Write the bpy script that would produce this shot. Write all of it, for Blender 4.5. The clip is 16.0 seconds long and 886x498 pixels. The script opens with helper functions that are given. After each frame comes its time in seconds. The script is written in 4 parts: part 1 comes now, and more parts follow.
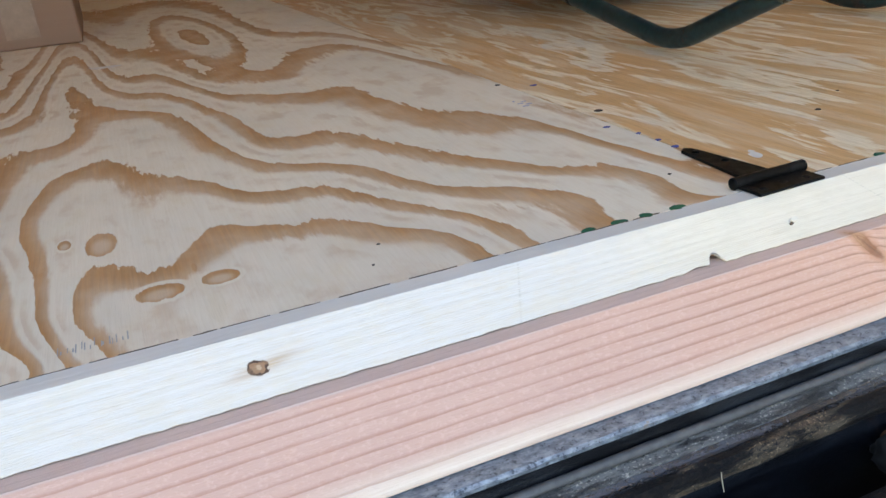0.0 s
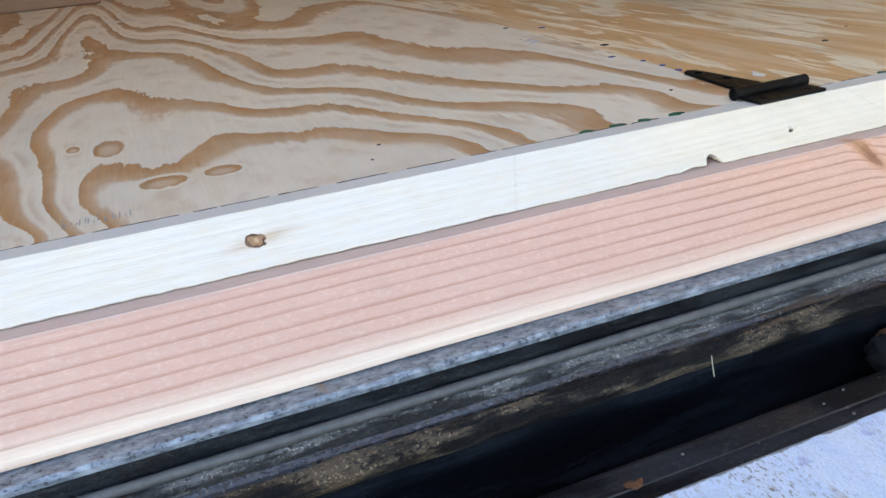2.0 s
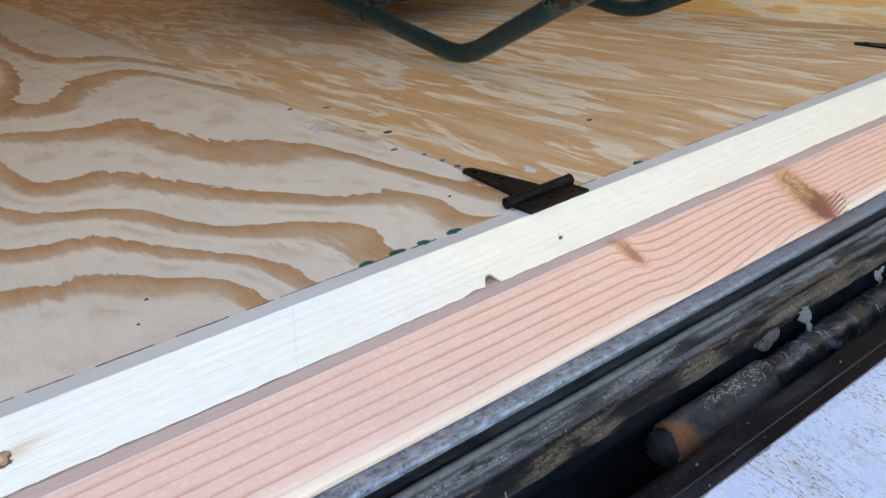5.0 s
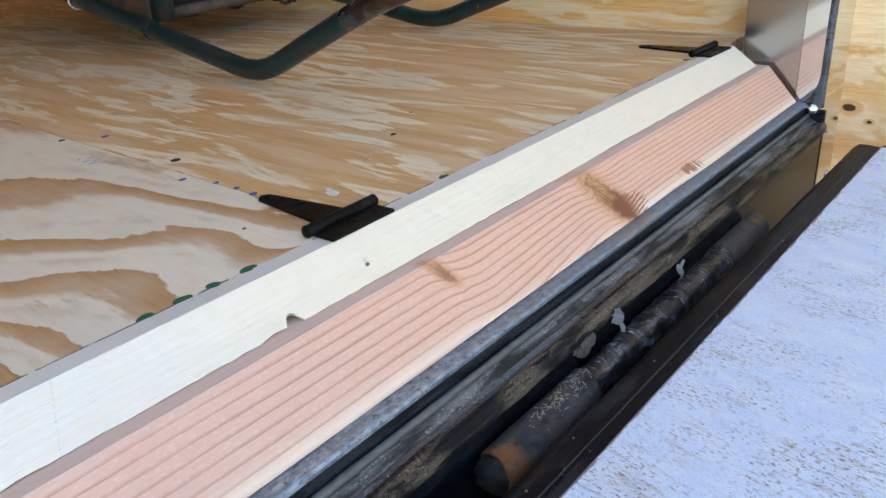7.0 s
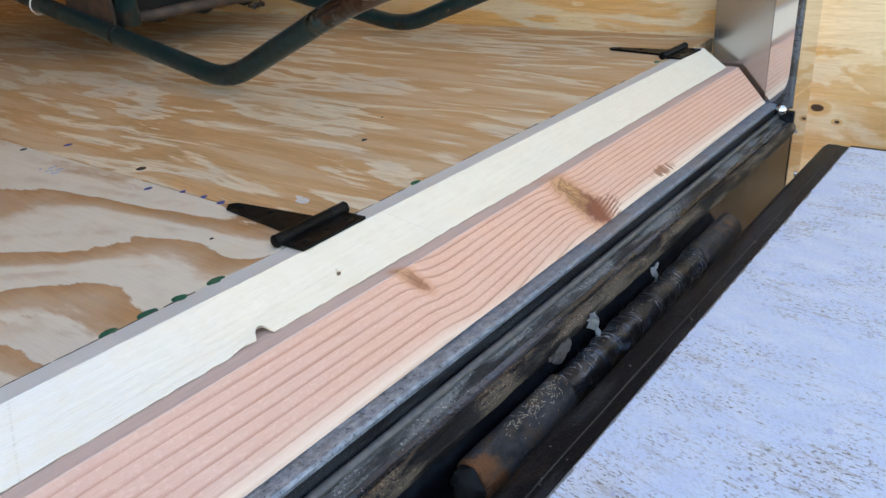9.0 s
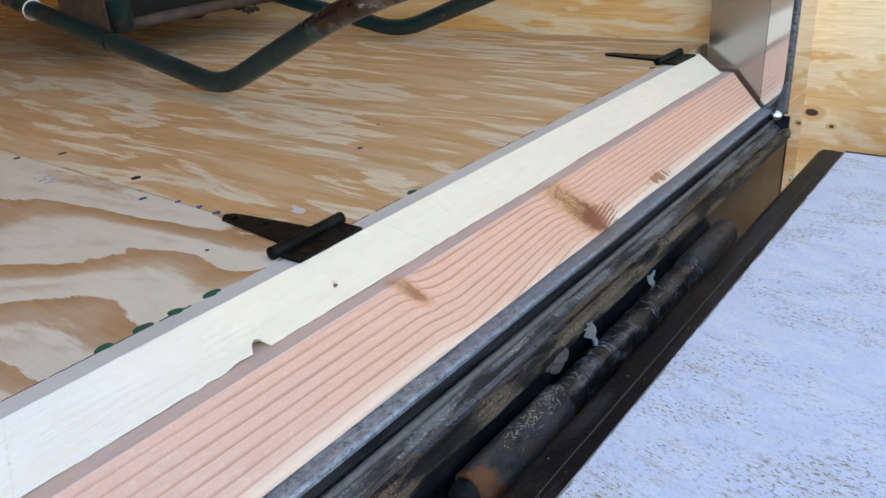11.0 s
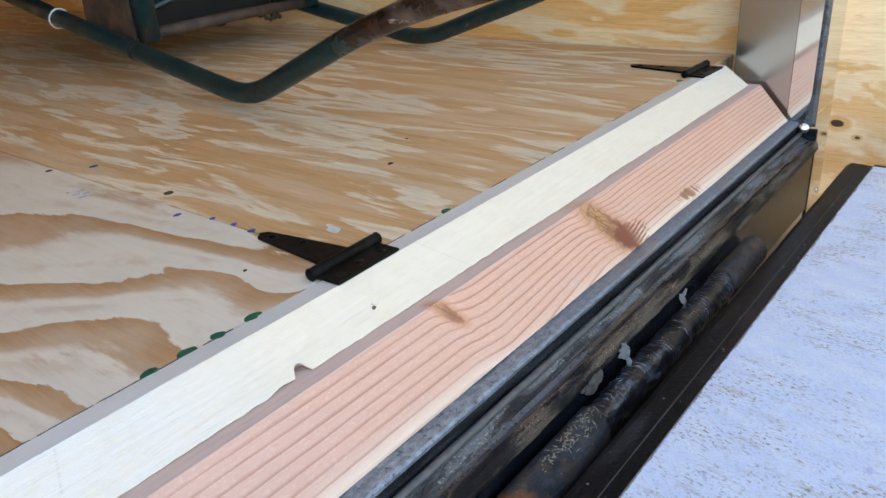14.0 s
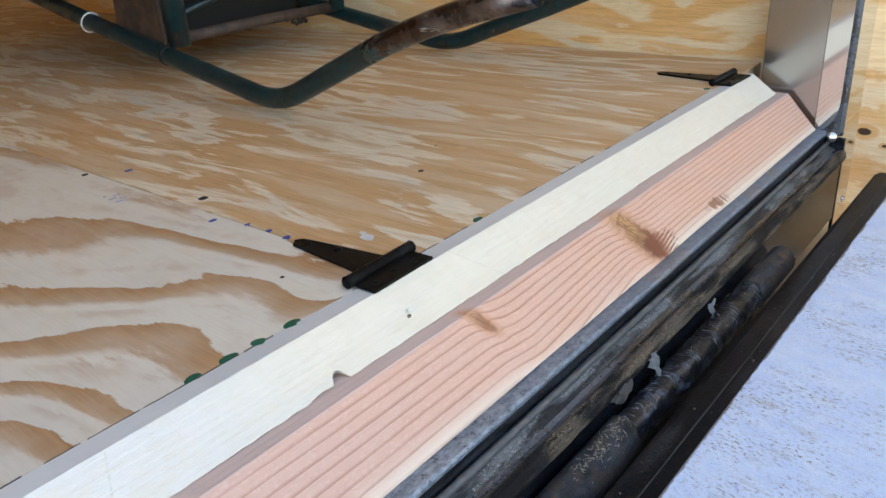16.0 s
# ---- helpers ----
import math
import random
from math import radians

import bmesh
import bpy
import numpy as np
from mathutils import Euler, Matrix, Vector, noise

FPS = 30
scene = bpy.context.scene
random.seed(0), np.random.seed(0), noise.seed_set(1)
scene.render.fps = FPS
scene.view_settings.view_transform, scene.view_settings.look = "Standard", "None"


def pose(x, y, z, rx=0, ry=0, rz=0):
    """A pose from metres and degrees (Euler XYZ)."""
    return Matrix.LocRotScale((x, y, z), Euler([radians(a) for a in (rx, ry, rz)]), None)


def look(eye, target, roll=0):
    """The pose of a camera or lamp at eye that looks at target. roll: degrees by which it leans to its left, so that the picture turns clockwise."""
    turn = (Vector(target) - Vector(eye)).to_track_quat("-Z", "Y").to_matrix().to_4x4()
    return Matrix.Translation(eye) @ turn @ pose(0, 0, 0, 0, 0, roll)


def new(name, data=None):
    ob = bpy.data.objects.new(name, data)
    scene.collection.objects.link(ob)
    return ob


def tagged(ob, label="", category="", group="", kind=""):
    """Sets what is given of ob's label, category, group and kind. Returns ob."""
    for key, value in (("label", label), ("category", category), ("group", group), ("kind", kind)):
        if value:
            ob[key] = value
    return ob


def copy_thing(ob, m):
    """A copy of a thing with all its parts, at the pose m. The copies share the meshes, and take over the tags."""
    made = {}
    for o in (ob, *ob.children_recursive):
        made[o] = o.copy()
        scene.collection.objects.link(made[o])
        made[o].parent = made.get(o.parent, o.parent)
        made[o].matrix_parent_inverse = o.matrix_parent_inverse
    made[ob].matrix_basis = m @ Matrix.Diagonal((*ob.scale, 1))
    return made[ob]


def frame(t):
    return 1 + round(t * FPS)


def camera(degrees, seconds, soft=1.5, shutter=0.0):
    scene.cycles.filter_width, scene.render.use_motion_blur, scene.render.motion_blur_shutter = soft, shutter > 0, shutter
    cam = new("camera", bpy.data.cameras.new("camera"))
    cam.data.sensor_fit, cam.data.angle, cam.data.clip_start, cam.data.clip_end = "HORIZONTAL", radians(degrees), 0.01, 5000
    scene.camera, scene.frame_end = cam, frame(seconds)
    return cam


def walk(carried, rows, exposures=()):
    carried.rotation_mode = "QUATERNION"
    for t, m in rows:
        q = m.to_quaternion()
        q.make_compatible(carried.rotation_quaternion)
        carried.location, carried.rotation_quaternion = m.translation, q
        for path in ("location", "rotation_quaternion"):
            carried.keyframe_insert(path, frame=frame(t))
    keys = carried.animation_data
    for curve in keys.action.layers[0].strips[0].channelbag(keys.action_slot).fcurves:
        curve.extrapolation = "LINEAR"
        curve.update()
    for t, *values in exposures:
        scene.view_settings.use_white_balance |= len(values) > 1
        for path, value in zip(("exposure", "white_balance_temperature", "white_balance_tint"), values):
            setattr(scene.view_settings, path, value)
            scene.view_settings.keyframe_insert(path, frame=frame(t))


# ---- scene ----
cam = camera(60.50, 16.0)
PATH = [
    (0, (-0.31409, -0.33157, 0.19769), (0.3549, 1.3618, -0.6298), -4.92),
    (0.5, (-0.33251, -0.33074, 0.17862), (0.3200, 1.3668, -0.6536), -4.86),
    (1, (-0.35522, -0.34057, 0.14686), (0.2848, 1.3587, -0.6915), -4.62),
    (1.5, (-0.35146, -0.35617, 0.13608), (0.2771, 1.3472, -0.7025), -4.74),
    (2, (-0.31957, -0.36299, 0.14463), (0.3071, 1.3404, -0.6954), -4.75),
    (2.5, (-0.29321, -0.37675, 0.16399), (0.3432, 1.3251, -0.6718), -4.74),
    (3, (-0.29182, -0.37142, 0.17425), (0.3612, 1.3247, -0.6604), -4.73),
    (3.5, (-0.30507, -0.34339, 0.22463), (0.3587, 1.3505, -0.6061), -4.97),
    (4, (-0.31597, -0.34030, 0.22856), (0.4168, 1.3246, -0.6028), -5.04),
    (4.5, (-0.28622, -0.34405, 0.21904), (0.5816, 1.2511, -0.6190), -4.93),
    (5, (-0.26910, -0.34107, 0.21042), (0.7527, 1.1543, -0.6380), -4.89),
    (5.2, (-0.25633, -0.33872, 0.20973), (0.8164, 1.1161, -0.6463), -4.91),
    (7.3, (-0.22626, -0.32311, 0.19845), (1.1360, 0.8687, -0.6524), -4.30),
    (7.5, (-0.22524, -0.32286, 0.19641), (1.1411, 0.8638, -0.6550), -4.37),
    (8, (-0.22485, -0.32039, 0.19997), (1.1525, 0.8547, -0.6497), -4.31),
    (8.5, (-0.22299, -0.31988, 0.20319), (1.1618, 0.8466, -0.6463), -4.28),
    (9, (-0.22011, -0.31993, 0.20176), (1.1717, 0.8374, -0.6488), -4.25),
    (9.5, (-0.21448, -0.32027, 0.20187), (1.1832, 0.8305, -0.6479), -4.28),
    (12, (-0.21945, -0.30844, 0.21196), (1.1817, 0.8390, -0.6367), -4.27),
    (12.5, (-0.22009, -0.30326, 0.21374), (1.1773, 0.8469, -0.6373), -4.17),
    (13, (-0.22195, -0.30196, 0.21590), (1.1707, 0.8537, -0.6355), -4.27),
    (13.5, (-0.22232, -0.30115, 0.22083), (1.1672, 0.8598, -0.6286), -4.22),
    (14, (-0.22320, -0.29903, 0.22190), (1.1614, 0.8684, -0.6266), -4.26),
    (14.5, (-0.22910, -0.29492, 0.22433), (1.1495, 0.8804, -0.6231), -4.20),
    (15, (-0.23080, -0.29295, 0.22624), (1.1419, 0.8909, -0.6188), -4.25),
    (15.5, (-0.23186, -0.29337, 0.22524), (1.1332, 0.8992, -0.6200), -4.29),
    (16, (-0.23362, -0.29181, 0.23082), (1.1262, 0.9072, -0.6136), -4.19),
]
EXPOSURES = [(0.0, 2.50, 7600, 11), (0.5, 2.38, 7600, 11), (1.0, 2.40, 7600, 11), (1.5, 2.47, 7600, 11), (2.5, 2.62, 7600, 11), (3.5, 2.55, 7600, 11), (5.0, 2.60, 7600, 11), (8.0, 2.50, 7600, 11), (12.5, 2.50, 7600, 11), (14.5, 2.55, 7600, 11), (16.0, 2.50, 7600, 11)]
walk(cam, [(t, look(eye, target, roll)) for t, eye, target, roll in PATH], EXPOSURES)

# ---------------------------------------------------------------- world and light
SUN_ELEV, SUN_AZ = 52.0, 20.0      # the sun stands behind the trailer, which shades the sill
world = bpy.data.worlds.new("world")
scene.world = world
world.use_nodes = True
wn = world.node_tree.nodes
sky = wn.new("ShaderNodeTexSky")
sky.sky_type, sky.sun_disc = "NISHITA", False
sky.sun_elevation, sky.sun_rotation = radians(SUN_ELEV), radians(SUN_AZ)
wn["Background"].inputs["Strength"].default_value = 0.14
world.node_tree.links.new(sky.outputs[0], wn["Background"].inputs["Color"])
sun = new("sun", bpy.data.lights.new("sun", "SUN"))
sun.data.energy, sun.data.angle, sun.data.color = 4.0, radians(0.5), (1.0, 0.95, 0.87)
sun.matrix_world = look((math.sin(radians(SUN_AZ)) * 5, math.cos(radians(SUN_AZ)) * 5, 5 * math.tan(radians(SUN_ELEV))), (0, 0, 0))


# ---------------------------------------------------------------- material tools
class Nodes:
    """A node material with short ways to wire it."""

    def __init__(self, name, rough=0.6, metal=0.0):
        self.m = bpy.data.materials.new(name)
        self.m.use_nodes = True
        self.t = self.m.node_tree
        self.b = self.t.nodes["Principled BSDF"]
        self.b.inputs["Roughness"].default_value = rough
        self.b.inputs["Metallic"].default_value = metal
        self.co = self.t.nodes.new("ShaderNodeTexCoord").outputs["Object"]
        xyz = self.t.nodes.new("ShaderNodeSeparateXYZ")
        self.link(self.co, xyz.inputs[0])
        self.x, self.y, self.z = xyz.outputs

    def link(self, a, b):
        self.t.links.new(a, b)

    def feed(self, value, socket):
        if isinstance(value, (int, float)):
            socket.default_value = value
        elif isinstance(value, tuple):
            socket.default_value = (*value, 1.0) if len(value) == 3 and socket.type == "RGBA" else value
        else:
            self.link(value, socket)

    def math(self, op, a, b=0.0, c=0.0):
        n = self.t.nodes.new("ShaderNodeMath")
        n.operation = op
        for v, s in zip((a, b, c), n.inputs):
            self.feed(v, s)
        return n.outputs[0]

    def add(self, a, b):
        return self.math("ADD", a, b)

    def mul(self, a, b):
        return self.math("MULTIPLY", a, b)

    def gauss(self, v, centre, width):
        d = self.mul(self.add(v, -centre), 1.0 / width)
        return self.math("EXPONENT", self.mul(self.mul(d, d), -1.0))

    def blob(self, cx, cy, wx, wy, v=None):
        return self.mul(self.gauss(self.x, cx, wx), self.gauss(self.y if v is None else v, cy, wy))

    def vec(self, x, y, z=0.0):
        n = self.t.nodes.new("ShaderNodeCombineXYZ")
        for v, s in zip((x, y, z), n.inputs):
            self.feed(v, s)
        return n.outputs[0]

    def scaled(self, sx, sy, sz):
        return self.vec(self.mul(self.x, sx), self.mul(self.y, sy), self.mul(self.z, sz))

    def noise(self, vector, scale=1.0, detail=3.0, rough=0.5, distort=0.0):
        n = self.t.nodes.new("ShaderNodeTexNoise")
        self.feed(vector, n.inputs["Vector"])
        for k, v in (("Scale", scale), ("Detail", detail), ("Roughness", rough), ("Distortion", distort)):
            n.inputs[k].default_value = v
        return n.outputs["Fac"]

    def voronoi(self, vector, scale=1.0):
        n = self.t.nodes.new("ShaderNodeTexVoronoi")
        self.feed(vector, n.inputs["Vector"])
        n.inputs["Scale"].default_value = scale
        return n.outputs["Distance"]

    def step(self, v, lo, hi, a=0.0, b=1.0):
        n = self.t.nodes.new("ShaderNodeMapRange")
        n.interpolation_type = "SMOOTHSTEP"
        for val, s in zip((v, lo, hi, a, b), n.inputs):
            self.feed(val, s)
        return n.outputs[0]

    def mix(self, f, a, b):
        n = self.t.nodes.new("ShaderNodeMix")
        n.data_type = "RGBA"
        self.feed(f, n.inputs[0])
        self.feed(a, n.inputs[6])
        self.feed(b, n.inputs[7])
        return n.outputs[2]

    def random(self):
        return self.t.nodes.new("ShaderNodeObjectInfo").outputs["Random"]

    def done(self, colour, rough=None, bump=None, depth=0.001, strength=0.6, metal=None):
        self.feed(colour, self.b.inputs["Base Color"])
        if rough is not None:
            self.feed(rough, self.b.inputs["Roughness"])
        if metal is not None:
            self.feed(metal, self.b.inputs["Metallic"])
        if bump is not None:
            n = self.t.nodes.new("ShaderNodeBump")
            n.inputs["Strength"].default_value, n.inputs["Distance"].default_value = strength, depth
            self.link(bump, n.inputs["Height"])
            self.link(n.outputs[0], self.b.inputs["Normal"])
        return self.m


PLY_LIGHT, PLY_DARK = (0.735, 0.628, 0.468), (0.47, 0.265, 0.11)


def ply_finish(n, brown, along, across, light=PLY_LIGHT, dark=PLY_DARK, black=None, hatch=1.0):
    """Rotary-cut pine veneer: brown late wood and pale early wood by the mask, fine fibres along the grain, faint stains."""
    fibre = n.noise(n.vec(n.mul(along, 14.0), n.mul(across, 420.0), 0.3), 1.0, 4.0, 0.65)
    fine = n.noise(n.vec(n.mul(along, 60.0), n.mul(across, 1500.0), 2.3), 1.0, 2.0)
    stain = n.noise(n.co, 5.0, 4.0, 0.6)
    pale = n.mix(n.mul(n.step(fibre, 0.35, 0.7), hatch), light, (light[0] * 0.86, light[1] * 0.82, light[2] * 0.74))
    pale = n.mix(n.mul(n.step(stain, 0.42, 0.7), 0.55), pale, (0.61, 0.54, 0.44))
    cloud = n.noise(n.vec(n.mul(along, 20.0), n.mul(across, 45.0), 7.0), 1.0, 4.0, 0.6)
    pale = n.mix(n.mul(n.step(cloud, 0.5, 0.68), 0.4), pale, (light[0] * 0.90, light[1] * 0.84, light[2] * 0.72))
    late = n.mix(n.step(fibre, 0.34, 0.66), dark, (dark[0] * 1.24, dark[1] * 1.30, dark[2] * 1.42))
    colour = n.mix(brown, pale, late)
    colour = n.mix(n.mul(n.step(fine, 0.56, 0.72), 0.30 * hatch), colour, (0.2, 0.12, 0.06))
    if black is not None:
        colour = n.mix(black, colour, (0.05, 0.025, 0.014))
    height = n.add(n.mul(fibre, 0.6), n.mul(brown, 0.5))
    return n.done(colour, n.step(fibre, 0.2, 0.8, 0.5, 0.68), height, 0.0006, 0.5)


def veneer_figured():
    """The figured sheet: bands that follow a bumpy surface of growth, with two small eyes and a few islands."""
    n = Nodes("figured_plywood")
    GROWTH = [[2.49, 0.36, 1.29, -0.72, 0.59, -1.98, 2.05, -1.0],
              [-0.08, -0.93, -0.98, -0.78, -1.08, 0.81, -1.74, 1.67],
              [-0.34, -0.4, 0.16, -0.06, -1.06, -0.29, -1.11, -2.02],
              [0.01, -0.65, -0.5, -1.29, 0.59, -1.76, 1.25, 0.07],
              [-0.0, -0.83, -0.41, 0.31, -0.99, 0.03, -1.09, 0.3],
              [-0.15, -0.26, -0.5, -0.81, 1.1, -0.76, 1.38, -0.06],
              [-0.42, -0.57, 0.1, 0.0, -0.13, -0.06, 0.61, -1.51],
              [1.0, -0.02, 0.42, 0.09, 0.26, -0.02, 1.0, -0.34],
              [0.58, 0.13, 0.03, 0.37, 0.5, -0.3, 0.12, 0.34],
              [1.46, -0.0, 1.01, 0.56, 0.08, 1.06, -0.44, 1.03],
              [0.99, 0.36, 0.29, -0.07, 0.84, -0.42, -0.39, 0.9],
              [1.66, 1.56, 1.24, 1.55, 0.48, 0.63, 1.32, 0.54]]
    v = n.math("LOGARITHM", n.add(n.math("MAXIMUM", n.y, 0.0), 0.1), math.e)
    s = n.math("DIVIDE", n.x, n.add(n.y, 5.0))
    phase = n.add(4.298, n.mul(v, 2.187))
    gs = [n.gauss(s, -0.0807 + 0.0088 * i, 0.0092) for i in range(12)]
    gv = [n.gauss(v, -1.95 + 0.3164 * j, 0.3322) for j in range(8)]
    for i in range(12):
        column = n.mul(gv[0], GROWTH[i][0])
        for j in range(1, 8):
            column = n.add(column, n.mul(gv[j], GROWTH[i][j]))
        phase = n.add(phase, n.mul(column, gs[i]))
    warp = n.noise(n.scaled(26, 16, 1), 1.0, 4.0, 0.55)
    teeth = n.noise(n.scaled(130, 22, 1), 1.0, 4.0, 0.65)
    patchy = n.step(n.noise(n.scaled(14, 9, 3), 1.0, 1.0), 0.42, 0.62, 0.15, 0.9)
    ripple = n.add(n.mul(n.add(warp, -0.5), 0.32), n.mul(n.mul(n.add(teeth, -0.5), patchy), 0.55))
    f = n.math("FRACT", n.add(n.add(phase, 0.47), ripple))
    # each ring fades in through the season and stops short at its end
    brown = n.mul(n.step(f, 0.0, 0.16), n.step(f, 0.455, 0.485, 1.0, 0.0))
    brown = n.mul(brown, n.step(f, 0.04, 0.46, 0.68, 1.0))
    ghost = n.mul(n.step(f, 0.62, 0.80), n.step(f, 0.86, 0.92, 1.0, 0.0))
    brown = n.add(brown, n.mul(n.mul(ghost, n.step(warp, 0.45, 0.62)), 0.30))
    # a torn swirl where the grain dives round a bud
    swirl = n.mul(n.blob(-0.082, 0.112, 0.018, 0.020), n.step(teeth, 0.40, 0.62))
    brown = n.math("MAXIMUM", brown, n.mul(swirl, 0.8))
    jag = n.add(1.0, n.mul(n.add(teeth, -0.5), 1.6))
    for cx, cy, wx, wy in ((-0.323, 0.110, 0.0145, 0.0120), (-0.287, 0.112, 0.0115, 0.0100), (-0.354, 0.214, 0.0105, 0.023), (-0.378, 0.226, 0.0045, 0.010)):
        wide = n.blob(cx, cy, wx * 1.25, wy * 1.25)
        isle = n.mul(n.blob(cx, cy, wx, wy), jag)
        brown = n.mul(brown, n.step(wide, 0.25, 0.36, 1.0, 0.0))
        rim = n.step(n.blob(cx, cy - wy * 0.25, wx, wy), 0.45, 0.95, 1.0, 0.55)
        brown = n.math("MAXIMUM", brown, n.mul(n.step(isle, 0.34, 0.42), rim))
    # the dark pucker between the eyes
    for cx, cy, wx, wy in ((-0.3035, 0.152, 0.0035, 0.007), (-0.300, 0.136, 0.0022, 0.009)):
        brown = n.math("MAXIMUM", brown, n.step(n.mul(n.blob(cx, cy, wx, wy), jag), 0.3, 0.6))
    return ply_finish(n, n.mul(brown, n.step(warp, 0.25, 0.65, 0.8, 1.0)), n.y, n.x, (0.75, 0.672, 0.540), (0.405, 0.208, 0.080), None, 0.25)


def veneer_streaked(name, along, across, sa=4.0, sb=22.0, seed=0.0, light=PLY_LIGHT, dark=PLY_DARK, hi=0.66, bands=4.2, knots=(), turn=0.0):
    """A plainer sheet: ragged islands and long streaks of late wood."""
    n = Nodes(name)
    a, c = {"x": n.x, "y": n.y, "z": n.z}[along], {"x": n.x, "y": n.y, "z": n.z}[across]
    if turn:
        a, c = n.add(n.mul(a, math.cos(turn)), n.mul(c, math.sin(turn))), n.add(n.mul(c, math.cos(turn)), n.mul(a, -math.sin(turn)))
    sway = n.noise(n.vec(n.mul(a, sa * 0.7), n.mul(c, sb * 0.3), seed + 5), 1.0, 2.0)
    c2 = n.add(c, n.mul(n.add(sway, -0.5), 1.6 / sb))
    big = n.noise(n.vec(n.mul(a, sa), n.mul(c2, sb), seed), 1.0, 3.5, 0.52, 0.35)
    teeth = n.noise(n.vec(n.mul(a, sa * 8), n.mul(c2, sb * 7), seed + 3), 1.0, 4.0, 0.68)
    thread = n.noise(n.vec(n.mul(a, sa * 2.2), n.mul(c2, sb * 9), seed + 6), 1.0, 3.0, 0.6)
    rag = n.add(n.mul(n.add(teeth, -0.5), 0.50), n.mul(n.add(thread, -0.5), 0.35))
    f = n.math("FRACT", n.add(n.add(n.mul(big, bands), n.mul(c2, sb * 0.12)), rag))
    brown = n.mul(n.step(f, 0.0, 0.26), n.step(f, hi - 0.02, hi + 0.10, 1.0, 0.0))
    soft = n.noise(n.vec(n.mul(a, sa * 1.3), n.mul(c2, sb * 1.6), seed + 9), 1.0, 4.0, 0.6)
    brown = n.mul(brown, n.step(soft, 0.36, 0.60, 0.62, 1.0))
    brown = n.add(brown, n.mul(n.mul(n.step(thread, 0.52, 0.70), n.step(brown, 0.0, 0.4, 1.0, 0.0)), 0.28))
    black = None
    for ka, kc, r in knots:
        d = n.math("SQRT", n.add(n.math("POWER", n.mul(n.add(a, -ka), 0.6), 2.0), n.math("POWER", n.add(c, -kc), 2.0)))
        d = n.add(d, n.mul(n.add(teeth, -0.5), r * 0.9))
        brown = n.math("MAXIMUM", brown, n.step(d, r * 1.6, r * 2.6, 0.9, 0.0))
        spot = n.step(d, r * 0.8, r * 1.1, 1.0, 0.0)
        black = spot if black is None else n.math("MAXIMUM", black, spot)
    return ply_finish(n, brown, a, c, light, dark, black)


